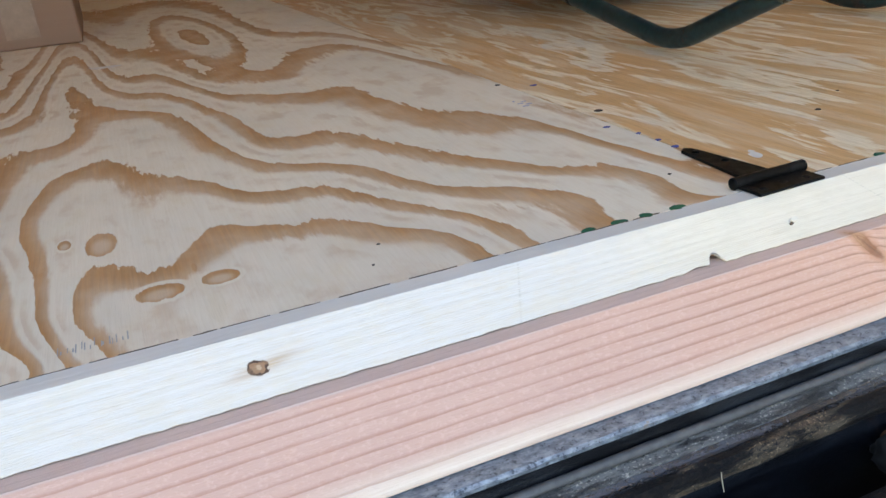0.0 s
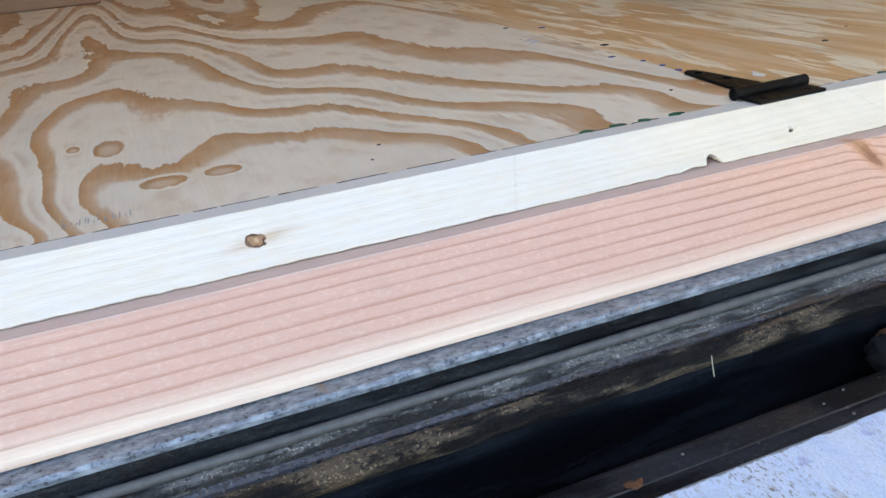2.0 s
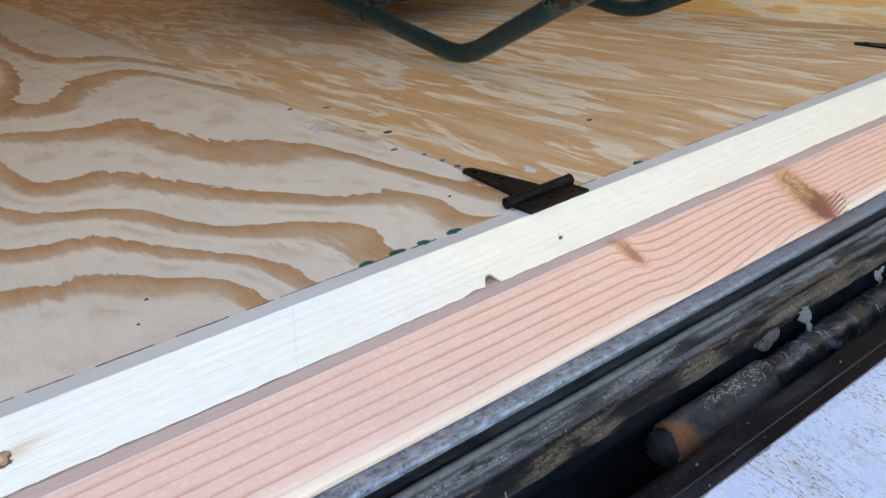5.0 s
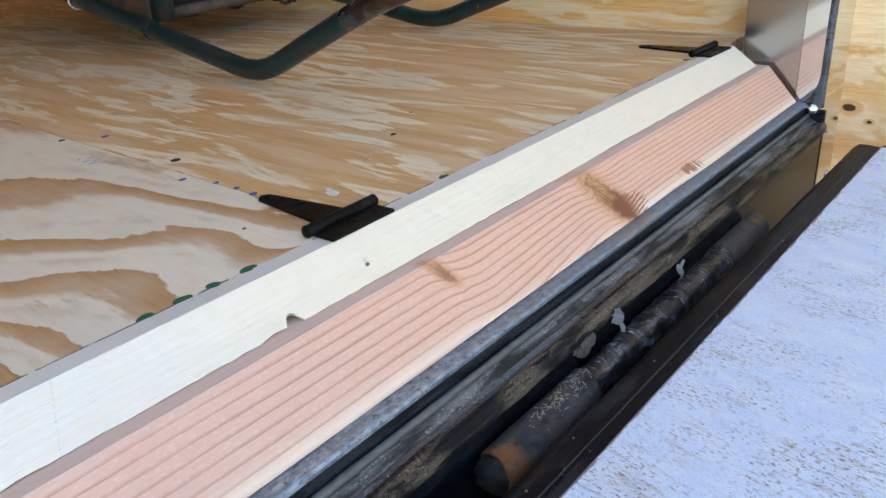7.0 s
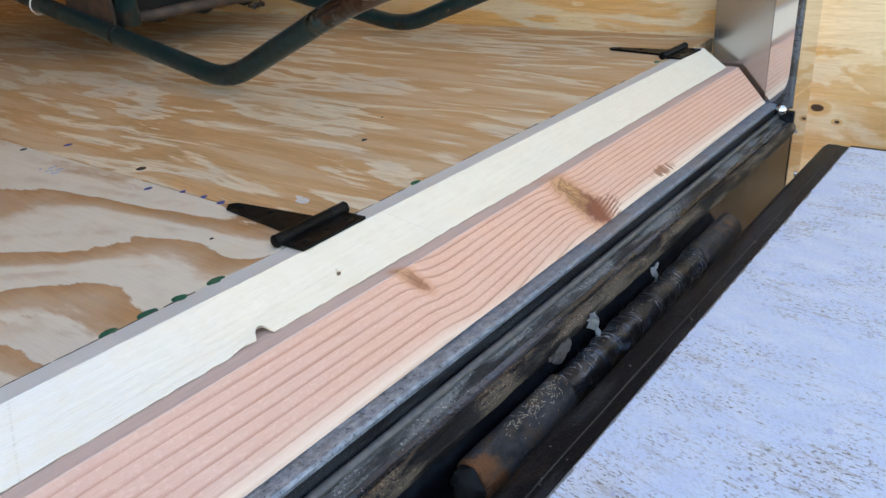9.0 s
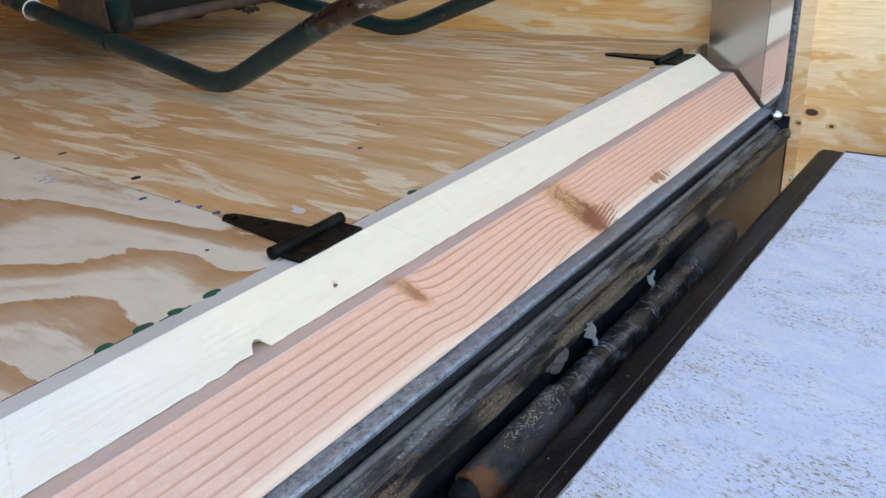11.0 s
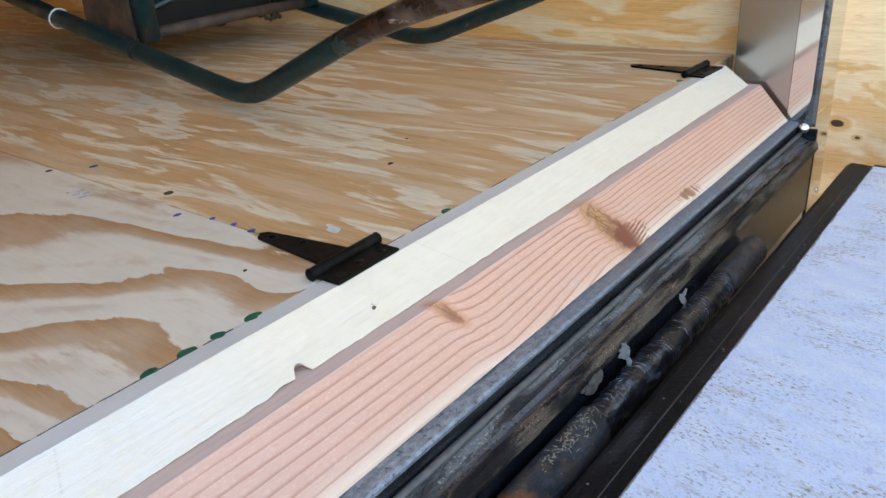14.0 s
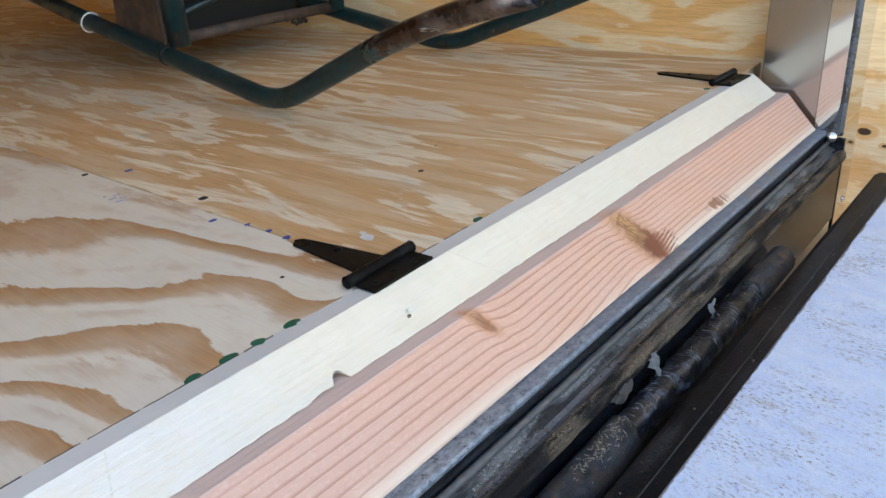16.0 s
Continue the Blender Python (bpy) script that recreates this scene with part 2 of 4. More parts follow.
def pine():
    n = Nodes("pale_pine", 0.6)
    s = n.add(n.mul(n.y, -1.0), n.mul(n.z, -0.6))
    wav = n.noise(n.scaled(3.5, 30, 30), 1.0, 2.0)
    rings = n.math("SINE", n.add(n.mul(s, 900.0), n.add(n.mul(wav, 16.0), n.mul(n.x, 22.0))))
    fibre = n.noise(n.vec(n.mul(n.x, 25.0), n.mul(s, 900.0), 0.0), 1.0, 4.0, 0.65)
    patch = n.noise(n.scaled(5, 12, 12), 1.0, 3.0)
    colour = n.mix(n.mul(n.step(rings, 0.0, 1.0), 0.20), (0.735, 0.690, 0.620), (0.71, 0.625, 0.50))
    colour = n.mix(n.mul(n.step(n.x, -0.12, 0.02), 0.72), colour, (0.83, 0.715, 0.535))
    colour = n.mix(n.mul(n.step(patch, 0.5, 0.75), 0.35), colour, (0.74, 0.715, 0.665))
    colour = n.mix(n.mul(n.step(fibre, 0.54, 0.72), 0.35), colour, (0.60, 0.50, 0.35))
    saw = n.math("SINE", n.add(n.mul(s, 4300.0), n.add(n.mul(n.x, 190.0), n.mul(wav, 40.0))))
    sawn = n.step(n.noise(n.scaled(7, 40, 40), 1.0, 3.0), 0.40, 0.62, 0.15, 1.0)
    colour = n.mix(n.mul(n.mul(n.step(saw, 0.1, 1.0), sawn), n.step(n.x, -0.20, 0.0, 0.08, 0.26)), colour, (0.60, 0.47, 0.30))
    for px, slope in ((-0.135, 0.35), (0.155, -0.6)):
        stroke = n.gauss(n.add(n.x, n.mul(s, slope)), px, 0.0007)
        colour = n.mix(n.mul(n.mul(stroke, n.step(fibre, 0.4, 0.6)), 0.35), colour, (0.42, 0.36, 0.27))
    # the notch's inner shade is painted on in dark brown
    bite = n.math("SQRT", n.add(n.math("POWER", n.add(n.x, -0.0015), 2.0), n.math("POWER", n.mul(n.add(n.y, -0.0012), 0.85), 2.0)))
    colour = n.mix(n.step(bite, 0.0040, 0.0047, 0.95, 0.0), colour, (0.06, 0.032, 0.018))
    hair = n.noise(n.vec(n.mul(n.x, 60.0), n.mul(s, 1700.0), 3.0), 1.0, 3.0, 0.6)
    colour = n.mix(n.mul(n.step(hair, 0.52, 0.70), n.step(n.noise(n.scaled(4, 25, 25), 1.0, 2.0), 0.42, 0.62, 0.12, 0.5)), colour, (0.66, 0.52, 0.33))
    # the flat top strip is greyer than the sloped face
    top_grey = n.step(n.add(n.y, n.mul(n.add(n.noise(n.co, 160.0, 3.0), -0.5), 0.0012)), 0.0296, 0.0304)
    colour = n.mix(n.mul(top_grey, 0.85), colour, n.mix(n.step(patch, 0.35, 0.65), (0.54, 0.53, 0.495), (0.63, 0.615, 0.575)))
    mott = n.noise(n.scaled(45, 110, 110), 1.0, 4.0, 0.65)
    colour = n.mix(n.mul(n.step(mott, 0.46, 0.66, 0.0, 0.36), n.step(top_grey, 0.0, 1.0, 1.0, 0.3)), colour, (0.72, 0.62, 0.46))
    # the tight knot with its dark ring and resin tails, and the open hole
    d = n.math("SQRT", n.add(n.math("POWER", n.mul(n.add(n.x, 0.2845), 1.0), 2.0), n.math("POWER", n.mul(n.add(n.y, -0.0138), 1.25), 2.0)))
    d = n.mul(n.add(d, n.mul(n.add(n.noise(n.co, 220.0, 3.0), -0.5), 0.0055)), 1.36)
    tail = n.mul(n.gauss(n.add(n.y, n.mul(n.x, -0.12)), 0.0138 + 0.034, 0.0026), n.gauss(n.x, -0.282, 0.016))
    colour = n.mix(n.mul(n.mul(tail, n.step(fibre, 0.35, 0.6, 0.4, 1.0)), 0.8), colour, (0.50, 0.30, 0.13))
    colour = n.mix(n.step(d, 0.0058, 0.0072, 1.0, 0.0), colour, (0.34, 0.19, 0.10))
    colour = n.mix(n.mul(n.mul(n.step(d, 0.0044, 0.0052), n.step(d, 0.0062, 0.0070, 1.0, 0.0)), n.step(mott, 0.38, 0.55, 0.35, 1.0)), colour, (0.07, 0.035, 0.02))
    colour = n.mix(n.step(d, 0.0020, 0.0030, 0.8, 0.0), colour, (0.55, 0.38, 0.24))
    return n.done(colour, 0.62, n.add(n.add(fibre, n.mul(rings, 0.15)), n.mul(n.mul(saw, sawn), -0.06)), 0.0005, 0.6)


def fir():
    """Pink heartwood with thin late-wood lines along the board, bent round its knots, and a cream strip of sapwood below."""
    n = Nodes("pink_fir", 0.58)
    u = n.mul(n.add(n.y, 0.010), -1.0)                       # 0 at the upper arris, 0.039 at the lower
    wav = n.noise(n.scaled(2.2, 16, 16), 1.0, 2.0)
    bend = n.mul(n.add(wav, -0.5), 0.0032)
    rag = n.add(n.noise(n.vec(n.mul(n.x, 70.0), n.mul(u, 110.0), 3.0), 1.0, 2.5, 0.6), -0.5)
    knots = []
    for kx, ku, rp, rq, push in ((0.318, 0.0205, 0.029, 0.0120, 0.0052), (0.1105, 0.0050, 0.0115, 0.0048, 0.0026)):
        dx, du = n.add(n.x, -kx), n.add(u, -ku)
        kp, kq = n.mul(n.add(dx, du), 0.707), n.mul(n.add(du, n.mul(dx, -1.0)), 0.707)
        rr = n.math("SQRT", n.add(n.math("POWER", n.math("ABSOLUTE", n.mul(kp, 1 / rp)), 2.0), n.math("POWER", n.math("ABSOLUTE", n.mul(kq, 1 / rq)), 2.0)))
        near = n.gauss(rr, 0.0, 1.5)
        side = n.math("MAXIMUM", n.math("MINIMUM", n.mul(kq, 1 / rq), 1.0), -1.0)
        bend = n.add(bend, n.mul(n.mul(near, side), -push))
        knots.append((n.add(rr, n.mul(rag, 0.95)), kp, rp))
    bend = n.add(bend, n.add(n.step(n.x, 0.100, 0.150, 0.0, -0.0034), n.step(n.x, 0.30, 0.37, 0.0, 0.0026)))
    w = n.add(u, bend)
    close = n.add(214.0, n.add(n.step(n.x, 0.10, 0.42, 0.0, 100.0), n.mul(n.add(n.noise(n.vec(n.mul(n.x, 1.5), n.mul(u, 60.0), 8.0), 1.0, 1.0), -0.5), 40.0)))
    jitter = n.mul(n.add(n.noise(n.vec(n.mul(n.x, 45.0), n.mul(u, 500.0), 5.0), 1.0, 3.0, 0.6), -0.5), 0.16)
    line = n.math("FRACT", n.add(n.mul(n.add(w, 0.0045), close), jitter))
    late = n.mul(n.math("POWER", n.step(line, 0.40, 0.95), 4.0), n.step(line, 0.95, 0.99, 1.0, 0.0))
    uneven = n.noise(n.vec(n.mul(n.x, 9.0), n.mul(w, 260.0), 6.0), 1.0, 2.0)
    late = n.mul(late, n.step(uneven, 0.3, 0.65, 0.55, 1.0))
    fibre = n.noise(n.vec(n.mul(n.x, 30.0), n.mul(w, 1300.0), 0.0), 1.0, 4.0, 0.65)
    speck = n.noise(n.scaled(260, 420, 420), 1.0, 3.0, 0.7)
    heart = n.mix(n.step(fibre, 0.3, 0.7), (0.66, 0.355, 0.24), (0.72, 0.43, 0.305))
    pinker = n.step(n.add(n.x, n.mul(n.add(wav, -0.5), 0.2)), -0.16, 0.14, 1.0, 0.0)
    heart = n.mix(n.mul(pinker, 0.75), heart, (0.575, 0.362, 0.292))
    heart = n.mix(n.mul(n.step(n.noise(n.scaled(14, 40, 40), 1.0, 4.0, 0.6), 0.45, 0.7), 0.4), heart, (0.66, 0.43, 0.34))
    heart = n.mix(n.mul(n.step(speck, 0.50, 0.66), 0.26), heart, (0.79, 0.56, 0.46))
    stroke = n.noise(n.vec(n.mul(n.x, 130.0), n.mul(u, 900.0), 9.0), 1.0, 3.0, 0.65)
    heart = n.mix(n.mul(n.step(stroke, 0.55, 0.72), 0.35), heart, (0.55, 0.29, 0.20))
    sap = n.mix(n.step(fibre, 0.3, 0.7), (0.82, 0.68, 0.55), (0.76, 0.60, 0.46))
    colour = n.mix(n.step(n.add(w, n.mul(n.add(wav, -0.5), 0.010)), 0.0265, 0.0390), heart, sap)
    colour = n.mix(n.mul(n.mul(late, n.step(w, 0.030, 0.036, 0.95, 0.50)), n.step(pinker, 0.0, 1.0, 0.92, 0.66)), colour, (0.39, 0.165, 0.095))
    # shade on the flat top is put in as a duller, greyer tone
    top_shade = n.step(n.y, -0.0112, -0.0100)
    colour = n.mix(n.mul(top_shade, 0.8), colour, n.mix(n.step(fibre, 0.3, 0.7), (0.585, 0.445, 0.385), (0.65, 0.50, 0.44)))
    # two knots and a spike
    slant = n.add(n.x, n.mul(u, -1.05))
    ray = n.noise(n.vec(n.mul(slant, 150.0), n.mul(u, 55.0), 4.0), 1.0, 4.0, 0.7, 0.9)
    fan = n.noise(n.vec(n.mul(slant, 380.0), n.mul(u, 40.0), 1.0), 1.0, 3.0, 0.6, 0.4)
    ray, fan = n.step(ray, 0.32, 0.68), n.step(fan, 0.30, 0.70)
    rough = n.add(n.mul(n.add(ray, -0.5), 0.9), n.mul(n.add(fan, -0.5), 0.7))
    grow = n.add(1.0, n.mul(rough, 1.1))
    for (rr, kp, rp), tan, red, strength in zip(knots, ((0.50, 0.255, 0.10), (0.54, 0.28, 0.14)), ((0.165, 0.042, 0.018), (0.31, 0.12, 0.055)), (0.96, 0.88)):
        ring = n.math("FRACT", n.add(n.mul(rr, 4.2), n.mul(rag, 0.8)))
        tone = n.mix(n.step(n.add(kp, n.mul(rag, rp * 1.2)), -0.35 * rp, 0.35 * rp), tan, red)
        tone = n.mix(n.step(ring, 0.45, 0.9, 0.0, 0.55), tone, red)
        tone = n.mix(n.step(fan, 0.62, 0.9, 0.0, 0.55), tone, (0.16, 0.06, 0.025))
        colour = n.mix(n.step(rr, 0.9, 1.9, 0.55, 0.0), colour, (0.56, 0.26, 0.13))
        colour = n.mix(n.step(n.add(rr, n.mul(rag, 0.5)), 0.60, 1.08, strength, 0.0), colour, tone)
    # the red tail of the large knot, streaming to the lower arris
    tail = n.mul(n.gauss(n.add(n.x, n.mul(u, -0.55)), 0.3230, 0.021), n.gauss(u, 0.0315, 0.0075))
    tail = n.mul(tail, n.step(n.add(rough, 0.4), -0.2, 0.9, 0.55, 1.25))
    stripe = n.math("FRACT", n.add(n.mul(n.add(u, n.mul(n.x, 0.12)), 420.0), n.mul(rag, 0.5)))
    comb = n.step(n.x, 0.330, 0.352, 1.0, 0.0)
    comb = n.math("MAXIMUM", comb, n.step(stripe, 0.35, 0.75))
    colour = n.mix(n.mul(n.step(tail, 0.15, 0.45, 0.0, 0.94), comb), colour, (0.225, 0.066, 0.028))
    k3 = n.mul(n.gauss(n.x, 0.460, 0.026), n.gauss(n.add(u, n.mul(n.x, -0.06)), 0.0055, 0.0042))
    colour = n.mix(n.step(n.mul(k3, grow), 0.35, 0.70, 0.0, 0.85), colour, (0.26, 0.09, 0.035))
    k0 = n.blob(-0.430, 0.0035, 0.0035, 0.003, u)
    colour = n.mix(n.step(n.mul(k0, grow), 0.45, 0.75, 0.0, 0.7), colour, (0.22, 0.10, 0.06))
    scar = n.blob(-0.425, 0.022, 0.010, 0.012, u)
    colour = n.mix(n.step(n.mul(scar, grow), 0.5, 0.8, 0.0, 0.5), colour, (0.62, 0.34, 0.20))
    return n.done(colour, 0.6, n.add(n.add(n.mul(fibre, 0.7), n.mul(speck, 0.7)), n.mul(late, 0.5)), 0.0006, 0.6)


def dirty_black(name, dust=0.5, rust=0.3, scale=1.0, rough=0.45, coarse=0.35, tone=(0.125, 0.128, 0.130), gloss=0.2, relief=0.0022):
    """Black paint on steel, scuffed grey, with rust, settled dust and crusted grains."""
    n = Nodes(name, rough)
    a = n.noise(n.scaled(11 * scale, 60 * scale, 60 * scale), 1.0, 5.0, 0.65)
    b = n.noise(n.scaled(300 * scale, 420 * scale, 420 * scale), 1.0, 5.0, 0.75)
    c = n.noise(n.scaled(16, 50, 50), 1.0, 4.0, 0.6)
    grain = n.noise(n.scaled(520 * scale, 640 * scale, 640 * scale), 1.0, 2.0, 0.6)
    n.b.inputs["Specular IOR Level"].default_value = gloss
    colour = n.mix(n.step(a, 0.42, 0.68), (0.0035, 0.004, 0.006), (0.013, 0.017, 0.024))
    colour = n.mix(n.mul(n.step(c, 0.55, 0.72), rust), colour, (0.085, 0.050, 0.026))
    zone = n.step(n.add(n.mul(a, 0.7), n.mul(c, 0.3)), 0.455, 0.535, 0.08, 1.0)
    grit = n.mul(n.mul(n.step(n.add(n.mul(a, coarse), n.mul(b, 1.1 - coarse)), 0.485, 0.56), zone), dust)
    colour = n.mix(grit, colour, tone)
    crumb = n.mul(n.step(grain, 0.60, 0.66), n.mul(zone, min(1.0, dust * 1.2)))
    colour = n.mix(crumb, colour, (tone[0] * 2.3, tone[1] * 2.2, tone[2] * 2.0))
    return n.done(colour, n.step(grit, 0.0, 0.6, rough - 0.1, 0.85), n.add(n.add(n.mul(a, 0.6), b), n.mul(grain, 0.4)), relief, 0.9)


def worn_lip():
    """The bare arris of the sill: blue-grey mill scale and weld, with brown patches of rust."""
    n = Nodes("worn_steel_lip", 0.42, 0.55)
    a = n.noise(n.scaled(130, 240, 240), 1.0, 5.0, 0.7)
    r = n.noise(n.scaled(19, 9, 9), 1.0, 2.0, 0.5)
    right = n.step(n.x, -0.05, 0.30)
    pits = n.noise(n.co, 420.0, 3.0, 0.6)
    steel = n.mix(n.step(a, 0.40, 0.66), (0.19, 0.22, 0.255), (0.38, 0.425, 0.475))
    steel = n.mix(n.step(n.add(n.mul(pits, 0.6), n.mul(a, 0.4)), 0.395, 0.445, 0.65, 0.0), steel, (0.02, 0.022, 0.028))
    steel = n.mix(n.mul(right, 0.55), steel, (0.17, 0.21, 0.28))
    rusty = n.mul(n.step(n.add(r, n.mul(n.add(a, -0.5), 0.2)), 0.600, 0.640), n.step(right, 0.2, 0.9, 1.0, 0.25))
    colour = n.mix(n.mul(rusty, 0.85), steel, (0.30, 0.17, 0.065))
    return n.done(colour, n.step(a, 0.2, 0.8, 0.3, 0.62), a, 0.0012, 0.7, n.step(rusty, 0.0, 1.0, 0.45, 0.05))


def rusty_pipe():
    n = Nodes("rusty_pipe", 0.5)
    a = n.noise(n.scaled(40, 70, 70), 1.0, 5.0, 0.65)
    b = n.noise(n.co, 60.0, 5.0, 0.7)
    pit = n.noise(n.co, 420.0, 3.0, 0.65)
    colour = n.mix(n.step(a, 0.35, 0.7), (0.012, 0.014, 0.019), (0.085, 0.095, 0.110))
    colour = n.mix(n.mul(n.step(b, 0.46, 0.60), 0.8), colour, (0.10, 0.072, 0.048))
    left = n.step(n.x, 0.07, 0.11, 1.0, 0.0)
    orange = n.add(n.noise(n.co, 25.0, 3.0), n.mul(left, 0.10))
    colour = n.mix(n.mul(n.step(orange, 0.60, 0.70), 0.8), colour, (0.27, 0.105, 0.035))
    colour = n.mix(n.mul(n.step(pit, 0.58, 0.68), 0.6), colour, (0.010, 0.010, 0.012))
    colour = n.mix(n.mul(n.step(pit, 0.27, 0.36, 1.0, 0.0), 0.6), colour, (0.24, 0.23, 0.21))
    return n.done(colour, 0.55, n.add(n.add(a, n.noise(n.co, 350.0, 4.0, 0.7)), n.mul(pit, -0.4)), 0.0032, 0.95, n.step(a, 0.4, 0.7, 0.1, 0.35))


def weld_rod():
    n = Nodes("black_weld", 0.35)
    a = n.noise(n.scaled(30, 110, 110), 1.0, 4.0, 0.65)
    ripple = n.math("SINE", n.add(n.mul(n.x, 1400.0), n.mul(n.noise(n.co, 90.0, 3.0), 14.0)))
    colour = n.mix(n.step(a, 0.5, 0.72), (0.005, 0.006, 0.008), (0.09, 0.105, 0.13))
    # highlights on the ripples are painted in as pale blue-grey
    glint = n.mul(n.step(ripple, 0.6, 0.95), n.step(n.noise(n.co, 60.0, 3.0), 0.50, 0.62))
    colour = n.mix(n.mul(glint, 0.7), colour, (0.30, 0.34, 0.40))
    return n.done(colour, n.step(a, 0.3, 0.7, 0.5, 0.2), n.add(a, n.mul(n.mul(ripple, n.step(n.noise(n.co, 45.0, 2.0), 0.45, 0.65)), 0.09)), 0.0015, 0.8)


def ramp_paint():
    """Pale blue-grey paint on a rough ramp board, rubbed along its grain to dark pits and fibres."""
    n = Nodes("ramp_paint", 0.7)
    along = n.add(n.y, n.mul(n.x, 0.14))
    across = n.add(n.x, n.mul(n.y, -0.14))
    a = n.noise(n.vec(n.mul(across, 520.0), n.mul(along, 230.0), 0.0), 1.0, 5.0, 0.72, 0.2)
    long = n.noise(n.vec(n.mul(across, 210.0), n.mul(along, 26.0), 4.0), 1.0, 4.0, 0.7)
    grain = n.noise(n.vec(n.mul(across, 800.0), n.mul(along, 420.0), 1.0), 1.0, 3.0, 0.7)
    zone = n.noise(n.vec(n.mul(across, 17.0), n.mul(along, 11.0), 2.0), 1.0, 5.0, 0.65)
    b = n.noise(n.vec(n.mul(across, 60.0), n.mul(along, 30.0), 3.0), 1.0, 4.0, 0.65)
    colour = n.mix(n.step(b, 0.3, 0.75), (0.64, 0.76, 0.97), (0.76, 0.86, 0.99))
    colour = n.mix(n.mul(n.step(zone, 0.52, 0.75), 0.45), colour, (0.64, 0.62, 0.62))
    colour = n.mix(n.step(grain, 0.48, 0.70, 0.0, 0.40), colour, (0.45, 0.48, 0.56))
    colour = n.mix(n.mul(n.step(long, 0.54, 0.62), n.step(zone, 0.42, 0.60, 0.08, 0.6)), colour, (0.46, 0.44, 0.43))
    pits = n.mul(n.step(a, 0.535, 0.605), n.step(zone, 0.42, 0.60, 0.10, 0.95))
    colour = n.mix(pits, colour, (0.225, 0.22, 0.22))
    blue = n.step(n.noise(n.scaled(70, 90, 1), 1.0, 2.0), 0.68, 0.73)
    colour = n.mix(n.mul(blue, 0.45), colour, (0.36, 0.40, 0.70))
    edge = n.step(n.add(n.y, n.mul(n.add(b, -0.5), 0.006)), -0.1538, -0.1526)
    colour = n.mix(n.mul(edge, 0.75), colour, (0.08, 0.075, 0.07))
    return n.done(colour, 0.72, n.add(n.add(n.mul(a, -0.9), b), n.mul(long, -0.5)), 0.0022, 0.9)


def stainless(name, rough, line=0.0, col=(0.62, 0.61, 0.60)):
    n = Nodes(name, rough, 1.0)
    g = n.noise(n.scaled(30, 30, 260), 1.0, 3.0)
    h = n.noise(n.co, 6.0, 2.0)
    colour = n.mix(n.mul(h, 0.3), col, (0.5, 0.49, 0.47))
    return n.done(n.mix(n.mul(n.step(g, 0.3, 0.7), line), colour, (0.40, 0.39, 0.38)), rough)


def black_enamel():
    n = Nodes("black_enamel", 0.38)
    n.b.inputs["Specular IOR Level"].default_value = 0.09
    a = n.noise(n.co, 90.0, 4.0, 0.6)
    colour = n.mix(n.step(a, 0.5, 0.75), (0.004, 0.004, 0.004), (0.014, 0.013, 0.013))
    return n.done(colour, n.step(a, 0.3, 0.7, 0.3, 0.5), a, 0.0004, 0.4)


def green_paint():
    n = Nodes("green_paint", 0.38)
    a = n.noise(n.co, 22.0, 5.0, 0.65)
    b = n.noise(n.co, 120.0, 3.0, 0.6)
    colour = n.mix(n.step(b, 0.3, 0.75), (0.0015, 0.015, 0.018), (0.005, 0.031, 0.035))
    colour = n.mix(n.step(n.add(a, n.mul(n.add(b, -0.5), 0.25)), 0.56, 0.66, 0.0, 0.85), colour, (0.045, 0.026, 0.018))
    colour = n.mix(n.step(n.add(a, n.mul(n.add(b, -0.5), 0.5)), 0.70, 0.75, 0.0, 0.9), colour, (0.15, 0.13, 0.12))
    return n.done(colour, n.step(a, 0.45, 0.7, 0.3, 0.65), n.add(a, n.mul(b, 0.3)), 0.0008, 0.4)


def worn_tube():
    n = Nodes("worn_tube", 0.3, 0.5)
    a = n.noise(n.co, 35.0, 5.0, 0.65)
    b = n.noise(n.co, 12.0, 3.0, 0.6)
    streak = n.noise(n.scaled(90, 18, 90), 1.0, 4.0, 0.65)
    colour = n.mix(n.step(a, 0.35, 0.7), (0.075, 0.058, 0.052), (0.22, 0.19, 0.185))
    colour = n.mix(n.step(b, 0.48, 0.60, 0.0, 0.75), colour, (0.075, 0.042, 0.028))
    edge = n.add(n.y, n.add(n.mul(n.add(a, -0.5), 0.22), n.mul(n.add(streak, -0.5), 0.25)))
    paint = n.step(edge, 0.23, 0.29)
    colour = n.mix(paint, colour, (0.005, 0.034, 0.038))
    chip = n.mul(n.step(streak, 0.63, 0.67), n.step(edge, 0.30, 0.42, 1.0, 0.0))
    colour = n.mix(n.mul(chip, 0.9), colour, (0.42, 0.38, 0.35))
    return n.done(colour, n.step(a, 0.3, 0.7, 0.20, 0.42), a, 0.0008, 0.4, n.step(paint, 0.0, 1.0, 0.85, 0.0))


def rusty_plate():
    n = Nodes("rusty_plate", 0.7)
    a = n.noise(n.co, 40.0, 5.0, 0.65)
    colour = n.mix(n.step(a, 0.35, 0.7), (0.03, 0.02, 0.016), (0.085, 0.05, 0.032))
    return n.done(colour, 0.7, a, 0.001, 0.5)


def cardboard():
    n = Nodes("cardboard", 0.8)
    a = n.noise(n.scaled(3, 3, 90), 1.0, 3.0)
    b = n.noise(n.co, 8.0, 3.0)
    colour = n.mix(a, (0.235, 0.135, 0.088), (0.27, 0.16, 0.105))
    colour = n.mix(n.mul(n.step(b, 0.5, 0.8), 0.4), colour, (0.20, 0.115, 0.075))
    return n.done(colour, 0.8, a, 0.0006, 0.3)


